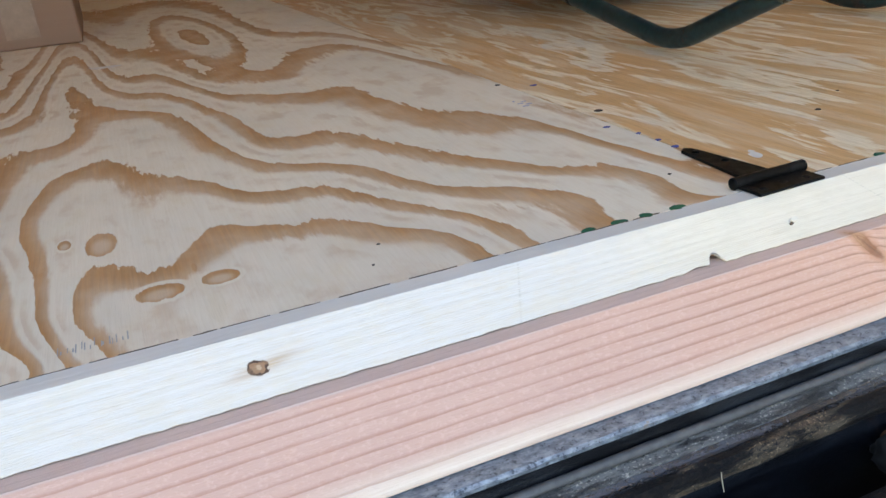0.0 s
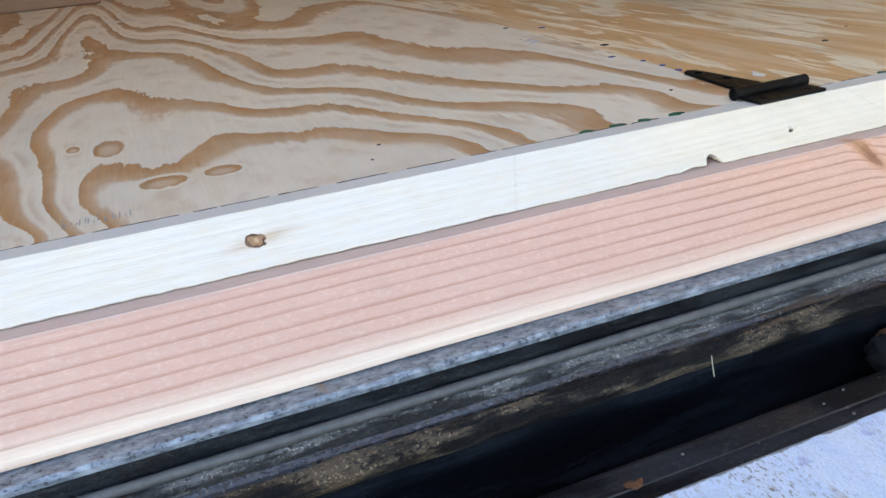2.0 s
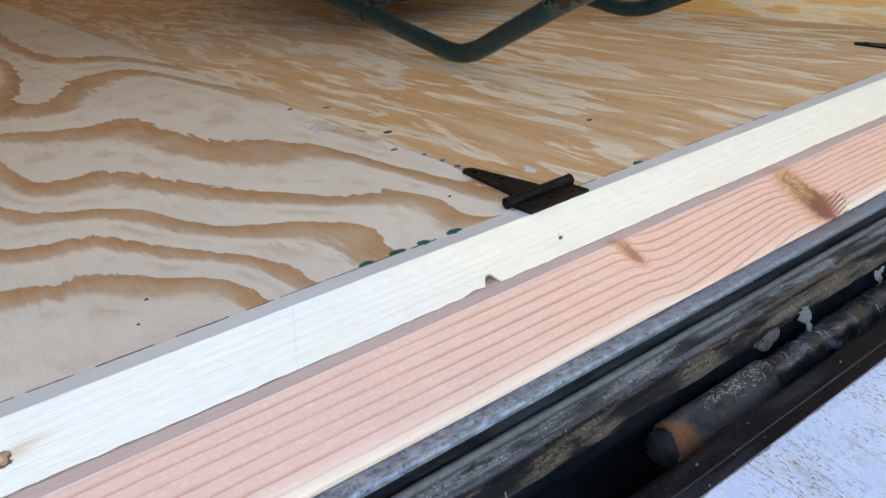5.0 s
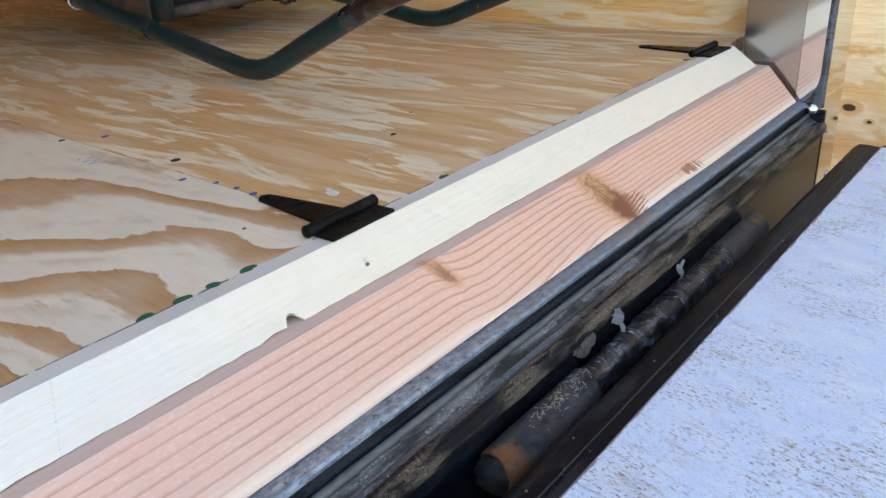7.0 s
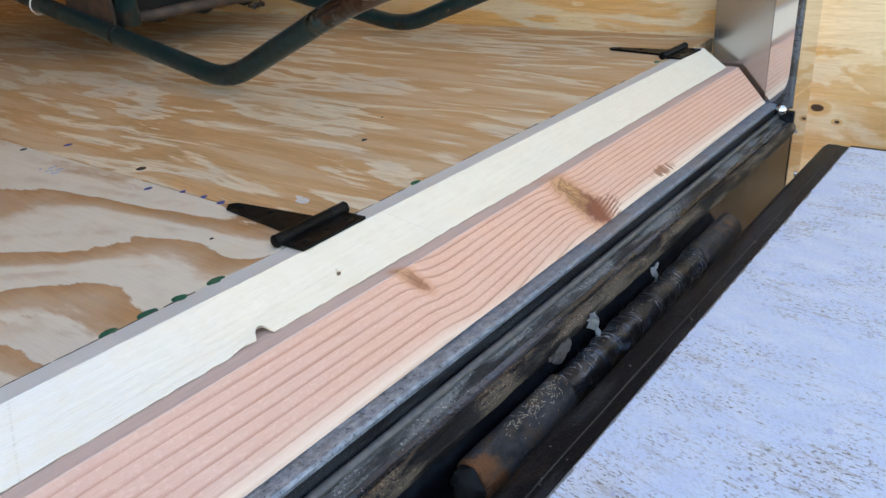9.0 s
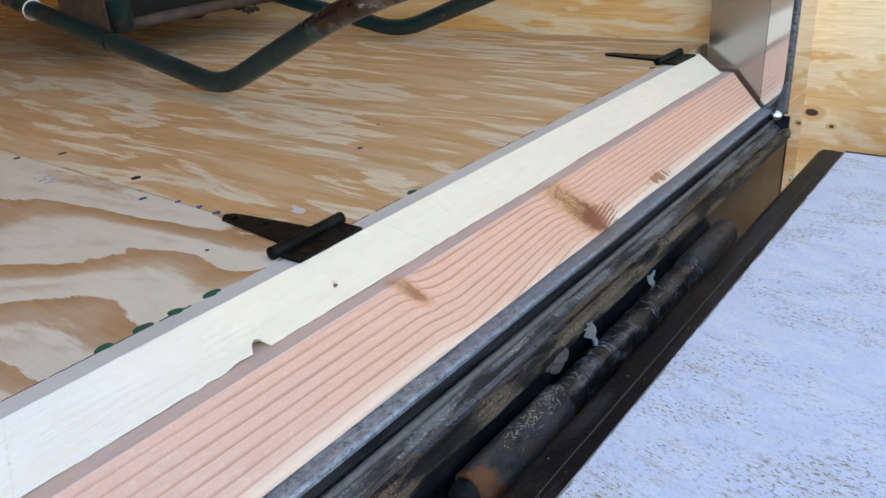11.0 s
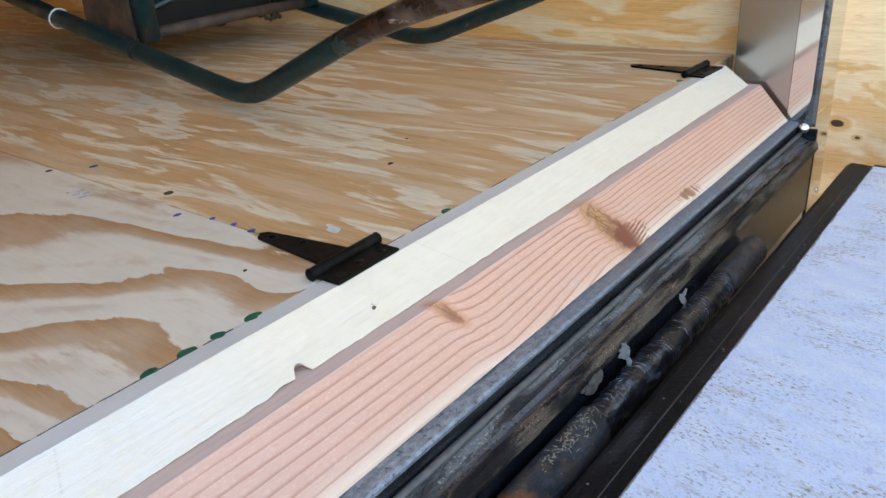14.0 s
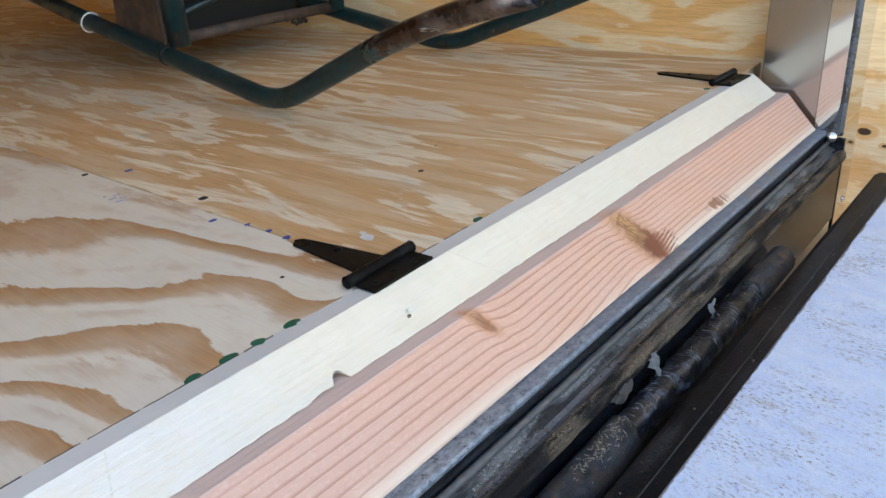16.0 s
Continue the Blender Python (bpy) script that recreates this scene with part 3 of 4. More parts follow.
def plain(name, col, rough=0.6, metal=0.0, vary=0.25, scale=60.0):
    n = Nodes(name, rough, metal)
    a = n.noise(n.co, scale, 3.0, 0.6)
    return n.done(n.mix(a, tuple(c * (1 - vary) for c in col), tuple(min(1.0, c * (1 + vary)) for c in col)), rough, a, 0.0005, 0.3)


def gravel():
    n = Nodes("pale_ground", 0.9)
    a = n.noise(n.co, 3.0, 5.0, 0.6)
    b = n.noise(n.co, 80.0, 4.0, 0.7)
    colour = n.mix(a, (0.36, 0.34, 0.31), (0.50, 0.47, 0.43))
    return n.done(n.mix(n.mul(b, 0.5), colour, (0.28, 0.26, 0.23)), 0.9, b, 0.004, 0.6)


FIGURED = veneer_figured()
STREAKED = veneer_streaked("streaked_plywood", "y", "x", 4.0, 23.0, 1.7, (0.82, 0.70, 0.51), (0.535, 0.305, 0.128), 0.75, 3.8, ())
WALL_PLY = veneer_streaked("wall_plywood", "y", "z", 3.0, 13.0, 5.2, (0.85, 0.68, 0.44), (0.66, 0.365, 0.13), 0.62)
DOOR_KNOTS = ((-0.0590, -0.126, 0.0060), (-0.089, -0.1445, 0.0024), (-0.30, 0.10, 0.010), (-0.45, -0.05, 0.008))
DOOR_PLY = veneer_streaked("door_plywood", "y", "z", 4.0, 11.0, 11.4, (0.84, 0.70, 0.47), (0.56, 0.33, 0.13), 0.46, 3.4, DOOR_KNOTS)
ROOF_PLY = veneer_streaked("roof_plywood", "x", "y", 2.0, 6.0, 8.0)
PINE, FIR = pine(), fir()
LIP, BLACK, BAR, DARK = worn_lip(), dirty_black("sooty_steel", 0.10, 0.06), dirty_black("dusty_ledge", 0.9, 0.10, 1.0, 0.40, 0.5, (0.19, 0.19, 0.185), 0.6), dirty_black("black_plate", 0.03, 0.0, 0.6, 0.34, 0.35, (0.06, 0.062, 0.066), 0.30, 0.0003)
RUSTY_EDGE = dirty_black("rusty_edge", 0.7, 0.9, 1.2, 0.6, 0.45, (0.165, 0.125, 0.088))
BEAD_GREY = plain("scuffed_bead", (0.085, 0.083, 0.082), 0.45, 0.0, 0.7, 140.0)
GLOSSY = dirty_black("glossy_black", 0.25, 0.0, 0.8, 0.28, 0.5, (0.13, 0.15, 0.19), 1.0, 0.0008)
FRAME_BLACK = dirty_black("ramp_frame_black", 0.20, 0.18, 0.9, 0.5, 0.35, (0.075, 0.072, 0.074), 0.12, 0.0012)
PIPE, WELD, RAMP = rusty_pipe(), weld_rod(), ramp_paint()
BRUSHED, POLISHED = stainless("brushed_stainless", 0.20, 0.10, (0.46, 0.455, 0.45)), stainless("polished_stainless", 0.07, 0.0, (0.80, 0.79, 0.77))
BOLT_STEEL = stainless("bolt_steel", 0.18, 0.0, (0.7, 0.7, 0.7))
ENAMEL, GREEN, RUST_PLATE, CARD = black_enamel(), green_paint(), rusty_plate(), cardboard()
WORN_TUBE = worn_tube()
PALE_INK = plain("pale_ink", (0.34, 0.36, 0.50))
BLUE_INK, GREEN_INK, DARK_SPOT = plain("blue_ink", (0.05, 0.07, 0.25)), plain("green_ink", (0.005, 0.10, 0.05)), plain("dark_screw", (0.035, 0.028, 0.022))
STRAW_PALE = plain("pale_chip", (0.80, 0.72, 0.58))
PUTTY, GREY_FILM, STRAW = plain("white_smear", (0.62, 0.60, 0.56)), plain("grey_film", (0.30, 0.31, 0.32), 0.35), plain("straw", (0.50, 0.45, 0.34))
HOLE, PENCIL, TRAY = plain("hole_dark", (0.13, 0.075, 0.04)), plain("pencil_grey", (0.34, 0.35, 0.34)), plain("dark_tray", (0.006, 0.006, 0.006), 0.8)
JOINT_DARK = plain("joint_dark", (0.10, 0.078, 0.056), 0.9, 0.0, 0.5, 250.0)
WHITE_WIRE = plain("white_wire", (0.7, 0.7, 0.68), 0.4)


# ---------------------------------------------------------------- mesh tools
def link_mesh(name, bm, material, smooth=False):
    me = bpy.data.meshes.new(name)
    bmesh.ops.recalc_face_normals(bm, faces=bm.faces)
    bm.to_mesh(me)
    bm.free()
    for p in me.polygons:
        p.use_smooth = smooth
    me.materials.append(material)
    return new(name, me)


def part(name, bm, material, parent, label="", smooth=False):
    """Links a mesh as one part under a thing or under a part; its vertices are in the world's metres."""
    ob = link_mesh(name, bm, material, smooth)
    ob.parent = parent
    ob.matrix_parent_inverse = Matrix.Translation(parent.location).inverted()
    if label:
        ob["label"] = label
    return ob


def base(name, place, label, category, group="", kind=""):
    ob = new(name)
    ob.empty_display_size = 0.05
    ob.location = place
    return tagged(ob, label, category, group, kind)


def box(x0, x1, y0, y1, z0, z1, bevel=0.0, seg=2, bm=None):
    bm = bm or bmesh.new()
    made = bmesh.ops.create_cube(bm, size=1.0, matrix=Matrix.LocRotScale(((x0 + x1) / 2, (y0 + y1) / 2, (z0 + z1) / 2), None, (x1 - x0, y1 - y0, z1 - z0)))
    if bevel:
        edges = list({e for v in made["verts"] for e in v.link_edges})
        bmesh.ops.bevel(bm, geom=edges, offset=bevel, segments=seg, affect="EDGES", profile=0.5)
    return bm


def prism(profile, x0, x1, n=1, shift=None):
    """A closed (y, z) profile drawn out along x in n lengths; shift(x, i) moves corner i at x by (dy, dz)."""
    bm = bmesh.new()
    rings = []
    for k in range(n + 1):
        x = x0 + (x1 - x0) * k / n
        ring = []
        for i, (y, z) in enumerate(profile):
            dy, dz = shift(x, i) if shift else (0, 0)
            ring.append(bm.verts.new((x, y + dy, z + dz)))
        rings.append(ring)
    m = len(profile)
    for a, b in zip(rings, rings[1:]):
        for i in range(m):
            bm.faces.new((a[i], a[(i + 1) % m], b[(i + 1) % m], b[i]))
    bm.faces.new(rings[0])
    bm.faces.new(rings[-1])
    return bm


def upright(profile, z0, z1):
    """A closed (x, y) profile raised from z0 to z1."""
    bm = bmesh.new()
    low, high = ([bm.verts.new((x, y, z)) for x, y in profile] for z in (z0, z1))
    m = len(profile)
    for i in range(m):
        bm.faces.new((low[i], low[(i + 1) % m], high[(i + 1) % m], high[i]))
    bm.faces.new(low)
    bm.faces.new(high)
    return bm


def sweep(points, r, seg=14, wobble=0.0, bm=None):
    """A round bar along the points."""
    bm = bm or bmesh.new()
    pts = [Vector(p) for p in points]
    rings = []
    side = None
    for k, p in enumerate(pts):
        d = (pts[min(k + 1, len(pts) - 1)] - pts[max(k - 1, 0)]).normalized()
        if side is None:
            side = d.orthogonal().normalized()
        side = (side - d * side.dot(d)).normalized()
        up = d.cross(side)
        ring = []
        for i in range(seg):
            a = 2 * math.pi * i / seg
            q = side * math.cos(a) + up * math.sin(a)
            rr = r * (1 + wobble * noise.noise(p * 90 + q * 1.5))
            ring.append(bm.verts.new(p + q * rr))
        rings.append(ring)
    for a, b in zip(rings, rings[1:]):
        for i in range(seg):
            bm.faces.new((a[i], a[(i + 1) % seg], b[(i + 1) % seg], b[i]))
    bm.faces.new(rings[0])
    bm.faces.new(rings[-1])
    return bm


def rounded(corners, radius=0.04, n=7):
    """The polyline with its inner corners rounded."""
    pts = [Vector(c) for c in corners]
    out = [pts[0]]
    for a, b, c in zip(pts, pts[1:], pts[2:]):
        u, w = (a - b), (c - b)
        ru = min(radius, u.length * 0.45, w.length * 0.45)
        p, q = b + u.normalized() * ru, b + w.normalized() * ru
        for k in range(n + 1):
            t = k / n
            out.append((1 - t) ** 2 * p + 2 * t * (1 - t) * b + t * t * q)
    return out + [pts[-1]]


def disc(x, y, z, rx, ry, h=0.0004, seg=12, rough=0.25, bm=None):
    """A thin uneven spot lying flat."""
    bm = bm or bmesh.new()
    low, high = [], []
    for i in range(seg):
        a = 2 * math.pi * i / seg
        k = 1 + rough * noise.noise(Vector((x * 80 + math.cos(a), y * 80 + math.sin(a), 0.5)))
        px, py = x + rx * k * math.cos(a), y + ry * k * math.sin(a)
        low.append(bm.verts.new((px, py, z - 0.001)))
        high.append(bm.verts.new((px, py, z + h)))
    for i in range(seg):
        bm.faces.new((low[i], low[(i + 1) % seg], high[(i + 1) % seg], high[i]))
    bm.faces.new(high)
    bm.faces.new(low)
    return bm


def dome(centre, axis, r, h, bm=None, seg=14, rings=5):
    """A domed screw or bolt head, standing on its centre along the axis."""
    bm = bm or bmesh.new()
    turn = Vector(axis).normalized().to_track_quat("Z", "Y").to_matrix()
    last = None
    for k in range(rings):
        a = math.pi / 2 * k / rings
        ring = [bm.verts.new(Vector(centre) + turn @ Vector((r * math.cos(a) * math.cos(b), r * math.cos(a) * math.sin(b), h * math.sin(a)))) for b in (2 * math.pi * i / seg for i in range(seg))]
        if last:
            for i in range(seg):
                bm.faces.new((last[i], last[(i + 1) % seg], ring[(i + 1) % seg], ring[i]))
        else:
            bm.faces.new(ring)
        last = ring
    bm.faces.new(last)
    return bm


# ---------------------------------------------------------------- the place: ground, floor, walls
LEFT, RIGHT, BACK, ROOF = -1.02, 0.818, 3.3, 1.42
SEAM = 0.090
GROUND = -0.34

tagged(link_mesh("ground", box(-60, 60, -60, 60, GROUND - 0.1, GROUND), gravel()), "pale gravel yard under the trailer", "ground", kind="structure")

floor = base("floor", (0, 0.5, 0), "bare plywood trailer floor of two butted sheets", "floor", kind="structure")
left_sheet = part("plywood_sheet", box(LEFT, SEAM - 0.0006, 0.0456, BACK, -0.019, 0.0, 0.0004, 1), FIGURED, floor, "plywood sheet with bold wavy brown figure")
right_sheet = part("plywood_sheet", box(SEAM + 0.0006, RIGHT, 0.0456, BACK, -0.019, 0.0, 0.0004, 1), STREAKED, floor, "plywood sheet with fine streaky grain")
part("joist", box(LEFT, RIGHT, 0.10, BACK, -0.064, -0.0205), plain("subfloor", (0.3, 0.2, 0.12)), floor, "rough timber under the plywood")

tagged(link_mesh("wall_east", box(RIGHT + 0.0004, RIGHT + 0.03, 0.029, BACK, -0.06, ROOF), WALL_PLY), "orange-toned plywood lining of the trailer side", "wall", kind="structure")
# left wall, front wall and ceiling are unseen, placed to tune the light inside
tagged(link_mesh("wall_west", box(LEFT - 0.03, LEFT - 0.0004, -0.05, BACK, -0.34, ROOF), WALL_PLY), "plywood lining of the trailer side", "wall", kind="structure")
tagged(link_mesh("wall_north", box(LEFT - 0.03, RIGHT + 0.03, BACK + 0.0004, BACK + 0.03, -0.2, ROOF), WALL_PLY), "unseen plywood front wall of the trailer", "wall", kind="structure")
tagged(link_mesh("ceiling", box(LEFT - 0.05, 0.93, -0.07, BACK + 0.05, ROOF + 0.0004, ROOF + 0.05), ROOF_PLY), "unseen plywood trailer ceiling, kept low to dim the inside", "ceiling", kind="structure")

# broken dark strips stand in for shade and dirt in the edge-board joint
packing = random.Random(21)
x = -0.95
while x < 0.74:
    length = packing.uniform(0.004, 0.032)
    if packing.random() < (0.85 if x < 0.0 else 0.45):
        part("dirt", prism([(0.0447, -0.004), (0.0446, 0.0004), (0.0451, 0.0006), (0.0457, 0.0003), (0.0455, -0.004)], x, x + length, 6, lambda q, i: (0.0003 * noise.noise(Vector((q * 150, i, 1))), 0.0004 * noise.noise(Vector((q * 170, i, 6))))), JOINT_DARK, floor, "dark strip for the joint's shade and dirt")
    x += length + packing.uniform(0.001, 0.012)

# ink, screws and smears on the floor
for x, y, rx, ry in ((0.080, 0.235, 0.0042, 0.0036), (0.0905, 0.202, 0.003, 0.0032), (0.0915, 0.176, 0.003, 0.004), (0.0905, 0.153, 0.0042, 0.0044), (0.114, 0.428, 0.0045, 0.0045)):
    part("ink_mark", disc(x, y, 0, rx * 0.9, ry * 0.62), BLUE_INK, left_sheet, "blue pen mark")
for x, y, rx in ((0.083, 0.458, 0.0035), (0.107, 0.288, 0.0045), (0.259, 0.163, 0.003), (0.044, 0.102, 0.0015), (0.325, 0.20, 0.0016), (-0.187, 0.103, 0.0013), (-0.20, 0.075, 0.0011)):
    part("screw_head", disc(x, y, 0, rx, rx * 0.85), DARK_SPOT, right_sheet if x > SEAM else left_sheet, "dark countersunk screw head")
for x, y, rx in ((-0.064, 0.0468, 0.0062), (-0.040, 0.0468, 0.007), (-0.019, 0.0468, 0.0055), (0.006, 0.0468, 0.0075), (0.194, 0.0468, 0.006), (0.652, 0.052, 0.006)):
    part("ink_mark", disc(x, y, 0, rx * 0.85, 0.0036), GREEN_INK, left_sheet if x < SEAM else right_sheet, "green marker blot")
for x, y, rx, ry in ((0.124, 0.098, 0.004, 0.007), (0.128, 0.108, 0.002, 0.003), (-0.34, 1.02, 0.026, 0.012)):
    part("smear", disc(x, y, 0, rx, ry, 0.0003, 14, 0.9), PUTTY, left_sheet if x < SEAM else right_sheet, "whitish smear")
scratch = random.Random(9)
for k in range(16):
    x, y = -0.378 + 0.0023 * k + scratch.uniform(-0.001, 0.001), 0.0600 + scratch.uniform(0, 0.004)
    part("pencil_stroke", box(x, x + scratch.uniform(0.0004, 0.0009), y, y + scratch.uniform(0.003, 0.010), -0.0005, 0.0002), PENCIL, left_sheet, "grey pencil stroke")
for k in range(9):
    x, y = 0.060 + 0.0035 * (k % 4), 0.352 + 0.006 * (k // 2)
    part("ink_mark", disc(x, y, 0, 0.0022 - 0.0001 * k, 0.0012), PALE_INK, left_sheet, "faint blue scribble")


# ---------------------------------------------------------------- the edge boards
def ragged(x, i):
    """Saw-cut unevenness of the pine, with a bite out of its lower arris."""
    n1 = noise.noise(Vector((x * 14, i * 3.1, 0.2)))
    n2 = noise.noise(Vector((x * 120, i * 5.7, 1.4)))
    if i >= 3:
        n2 = noise.noise(Vector((x * 120, 17.1, 1.4)))
        n1 = noise.noise(Vector((x * 14, 9.3, 0.2)))
        k = 0.0004 * n1 + 0.0005 * n2
        bite = max(0.0, 1 - (abs(x - 0.0015) / 0.0055) ** 2) ** 0.5 if abs(x - 0.0015) < 0.0055 else 0.0
        tear = 0.0015 * max(0.0, 1 - abs(x + 0.012) / 0.012)
        k += 0.0052 * bite + tear
        return k * 1.1, k * 0.82
    return 0.0004 * n1, 0.0002 * n2


pine_board = base("edge_board", (0.17, 0.03, -0.0225), "pale pine edge board with a knot beside the plywood", "board")
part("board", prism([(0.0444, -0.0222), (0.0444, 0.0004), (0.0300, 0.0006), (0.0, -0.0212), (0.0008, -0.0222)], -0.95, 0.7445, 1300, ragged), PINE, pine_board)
chip_place = Matrix.Translation(-Vector(pine_board.location)) @ Matrix.Translation((0.0725, 0.0105, -0.0136)) @ pose(0, 0, 0, 36)
chip = part("chip", disc(0.0014, 0.0010, 0, 0.0034, 0.0016, 0.0019), STRAW_PALE, pine_board, "small raised pale chip")
chip.matrix_local = chip_place
part("nail_hole", disc(0, 0, 0, 0.0016, 0.0012, 0.0003), HOLE, pine_board, "tiny dark hole").matrix_local = chip_place @ Matrix.Translation((-0.0020, -0.0012, 0.0006))


def soft(x, i):
    return 0.0006 * noise.noise(Vector((x * 9, i * 2.3, 4.1))), 0.0004 * noise.noise(Vector((x * 11, i * 4.3, 7.1)))


fir_board = base("bevel_board", (0.17, 0, -0.064), "pinkish sloping fir board with knots above the sill", "board")
fir_profile = [(0.098, -0.0655), (0.098, -0.0226), (-0.0102, -0.0228), (-0.0118, -0.0242), (-0.0478, -0.0640), (-0.0478, -0.0655)]
part("board", prism(fir_profile, -0.95, 0.7585, 200, soft), FIR, fir_board)


# ---------------------------------------------------------------- the steel sill
sill = base("rear_sill", (0.0, -0.06, -0.07), "grimy black steel rear sill with worn welded lip", "sill", kind="structure")


def rough_lip(x, i):
    return (0.0008 * noise.noise(Vector((x * 60, i * 2.0, 0))), 0.0009 * noise.noise(Vector((x * 75, i * 3.0, 5)))) if i in (1, 2, 3) else (0, 0)


X0, X1 = -1.15, 0.7665
part("lip", prism([(0.10, -0.0665), (-0.0530, -0.0665), (-0.0580, -0.0670), (-0.0598, -0.0683), (-0.0594, -0.0712), (0.10, -0.0712)], X0, X1, 500, rough_lip), LIP, sill, "blue-grey worn steel lip with rust patches")
# web carried down near the ground to keep the gap below dark
part("web", box(X0, X1, -0.0584, 0.10, -0.335, -0.0716), BLACK, sill)
part("bead", sweep([(X0 + (X1 - X0) * k / 60, -0.0622, -0.0820) for k in range(61)], 0.0028, 10, 0.2), BEAD_GREY, sill, "scuffed bead of sealant along the ledge", True)


def rough_bar(x, i):
    return 0.0010 * noise.noise(Vector((x * 35, i * 2.0, 9))), 0.0012 * noise.noise(Vector((x * 42, i * 3.0, 3)))


part("ledge", prism([(-0.0594, -0.100), (-0.0594, -0.0845), (-0.0650, -0.0852), (-0.0714, -0.0870), (-0.0715, -0.100)], X0, X1 - 0.002, 420, rough_bar), BAR, sill, "ledge caked with grey dirt")
part("groove", prism([(-0.0717, -0.100), (-0.0717, -0.0878), (-0.0750, -0.0892), (-0.0780, -0.0888), (-0.0780, -0.100)], X0, X1 - 0.0025, 300, soft), GLOSSY, sill, "glossy blue-black groove")
for x0, x1 in ((X0, 0.3845), (0.3862, X1 - 0.003)):
    part("edge", prism([(-0.0782, -0.101), (-0.0782, -0.0884), (-0.0800, -0.0876), (-0.0838, -0.0882), (-0.0860, -0.0910), (-0.0866, -0.0955), (-0.0850, -0.101)], x0, x1, int((x1 - x0) / 0.0045), rough_bar), RUSTY_EDGE, sill, "rust-brown gritty edge of the ledge")
part("face_plate", box(X0, X1 - 0.004, -0.0815, -0.0594, -0.1790, -0.1012, 0.001, 1), DARK, sill, "black vertical face plate")
# pale tan strip added below the face plate
part("under_strip", box(0.56, X1 - 0.004, -0.0790, -0.0594, -0.235, -0.1795), plain("pale_tan", (0.62, 0.50, 0.33), 0.7, 0.0, 0.2, 40.0), sill, "pale strip under the face plate")


# ---------------------------------------------------------------- the ramp hinge
hinge_line = base("pipe_hinge", (0.25, -0.096, -0.126), "rusty weld-on ramp hinge with pipe knuckles", "hinge")
HY, HZ = -0.0965, -0.1260


def pipe(x0, x1, r, wall=0.003):
    """A pipe with open ends and a slightly dented skin."""
    bm = bmesh.new()
    seg, n = 28, max(6, int((x1 - x0) / 0.006))
    grid = []
    for k in range(n + 1):
        x = x0 + (x1 - x0) * k / n
        ring = []
        for i in range(seg):
            a = 2 * math.pi * i / seg
            rr = r * (1 + 0.03 * noise.noise(Vector((x * 40, math.cos(a) * 2, math.sin(a) * 2))))
            skew = 0.004 * math.cos(a) if k in (0, n) else 0
            ring.append(bm.verts.new((x + skew, HY + rr * math.cos(a), HZ + rr * math.sin(a))))
        grid.append(ring)
    for k in (n, 0):
        x = x0 + (x1 - x0) * k / n
        grid.append([bm.verts.new((x + (0.004 * math.cos(2 * math.pi * i / seg)), HY + (r - wall) * math.cos(2 * math.pi * i / seg), HZ + (r - wall) * math.sin(2 * math.pi * i / seg))) for i in range(seg)])
    for a, b in zip(grid, grid[1:] + grid[:1]):
        for i in range(seg):
            bm.faces.new((a[i], a[(i + 1) % seg], b[(i + 1) % seg], b[i]))
    return bm


part("knuckle", pipe(0.060, 0.168, 0.0150), PIPE, hinge_line, "rusty pipe knuckle littered with shavings", True)
part("knuckle", pipe(0.415, 0.505, 0.0140), PIPE, hinge_line, "grey pipe knuckle", True)
part("pin", sweep([(0.075 + 0.005 * k, HY, HZ) for k in range(84)], 0.0085, 12), WELD, hinge_line, smooth=True)
part("weld_bead", sweep([(0.166 + 0.001 * k, HY + 0.0004 * math.sin(k * 0.21), HZ + 0.0001 * math.sin(k * 1.5 + 2.0 * math.sin(k * 0.17)) + 0.0007 * noise.noise(Vector((k * 0.22, 3.0, 0.0))) + 0.0005 * math.sin(k * 0.13)) for k in range(252)], 0.0125, 24, 0.14), WELD, hinge_line, "rippled black weld", True)
for x0, x1 in ((-0.72, -0.60), (-0.36, -0.27)):
    part("knuckle", pipe(x0, x1, 0.0145), PIPE, hinge_line, "rusty pipe knuckle", True)

crust = bmesh.new()
bmesh.ops.create_icosphere(crust, subdivisions=3, radius=1.0)
for v in crust.verts:
    k = 1 + 0.45 * noise.noise(v.co * 2.1) + 0.2 * noise.noise(v.co * 6.0)
    v.co = Vector((0.0600 + v.co.x * 0.009 * k, HY + v.co.y * 0.0135 * k, HZ + v.co.z * 0.0125 * k))
part("crust", crust, TRAY, hinge_line, "black crusted end of the pipe", True)

# litter: torn film, straw and grit
RAMP_TOP = -0.1053
rng = random.Random(4)


def scrap(x, y, z, w, h, name, label):
    """A torn hanging shred, crumpled."""
    bm = bmesh.new()
    rows = []
    for j in range(7):
        f = j / 6
        ww = w * (1 - 0.75 * f) * (1 + 0.4 * rng.uniform(-1, 1))
        off = rng.uniform(-0.15, 0.15) * w + f * w * 0.1
        rows.append([bm.verts.new((x + off + ww * (i / 4 - 0.5), y - 0.004 * f + rng.uniform(-1, 1) * 0.0016, z - h * f + rng.uniform(-1, 1) * 0.0012)) for i in range(5)])
    for a, b in zip(rows, rows[1:]):
        for i in range(4):
            bm.faces.new((a[i], a[i + 1], b[i + 1], b[i]))
    bmesh.ops.solidify(bm, geom=list(bm.faces), thickness=0.0005)
    return tagged(link_mesh(name, bm, GREY_FILM), label, "litter", "litter on the sill")


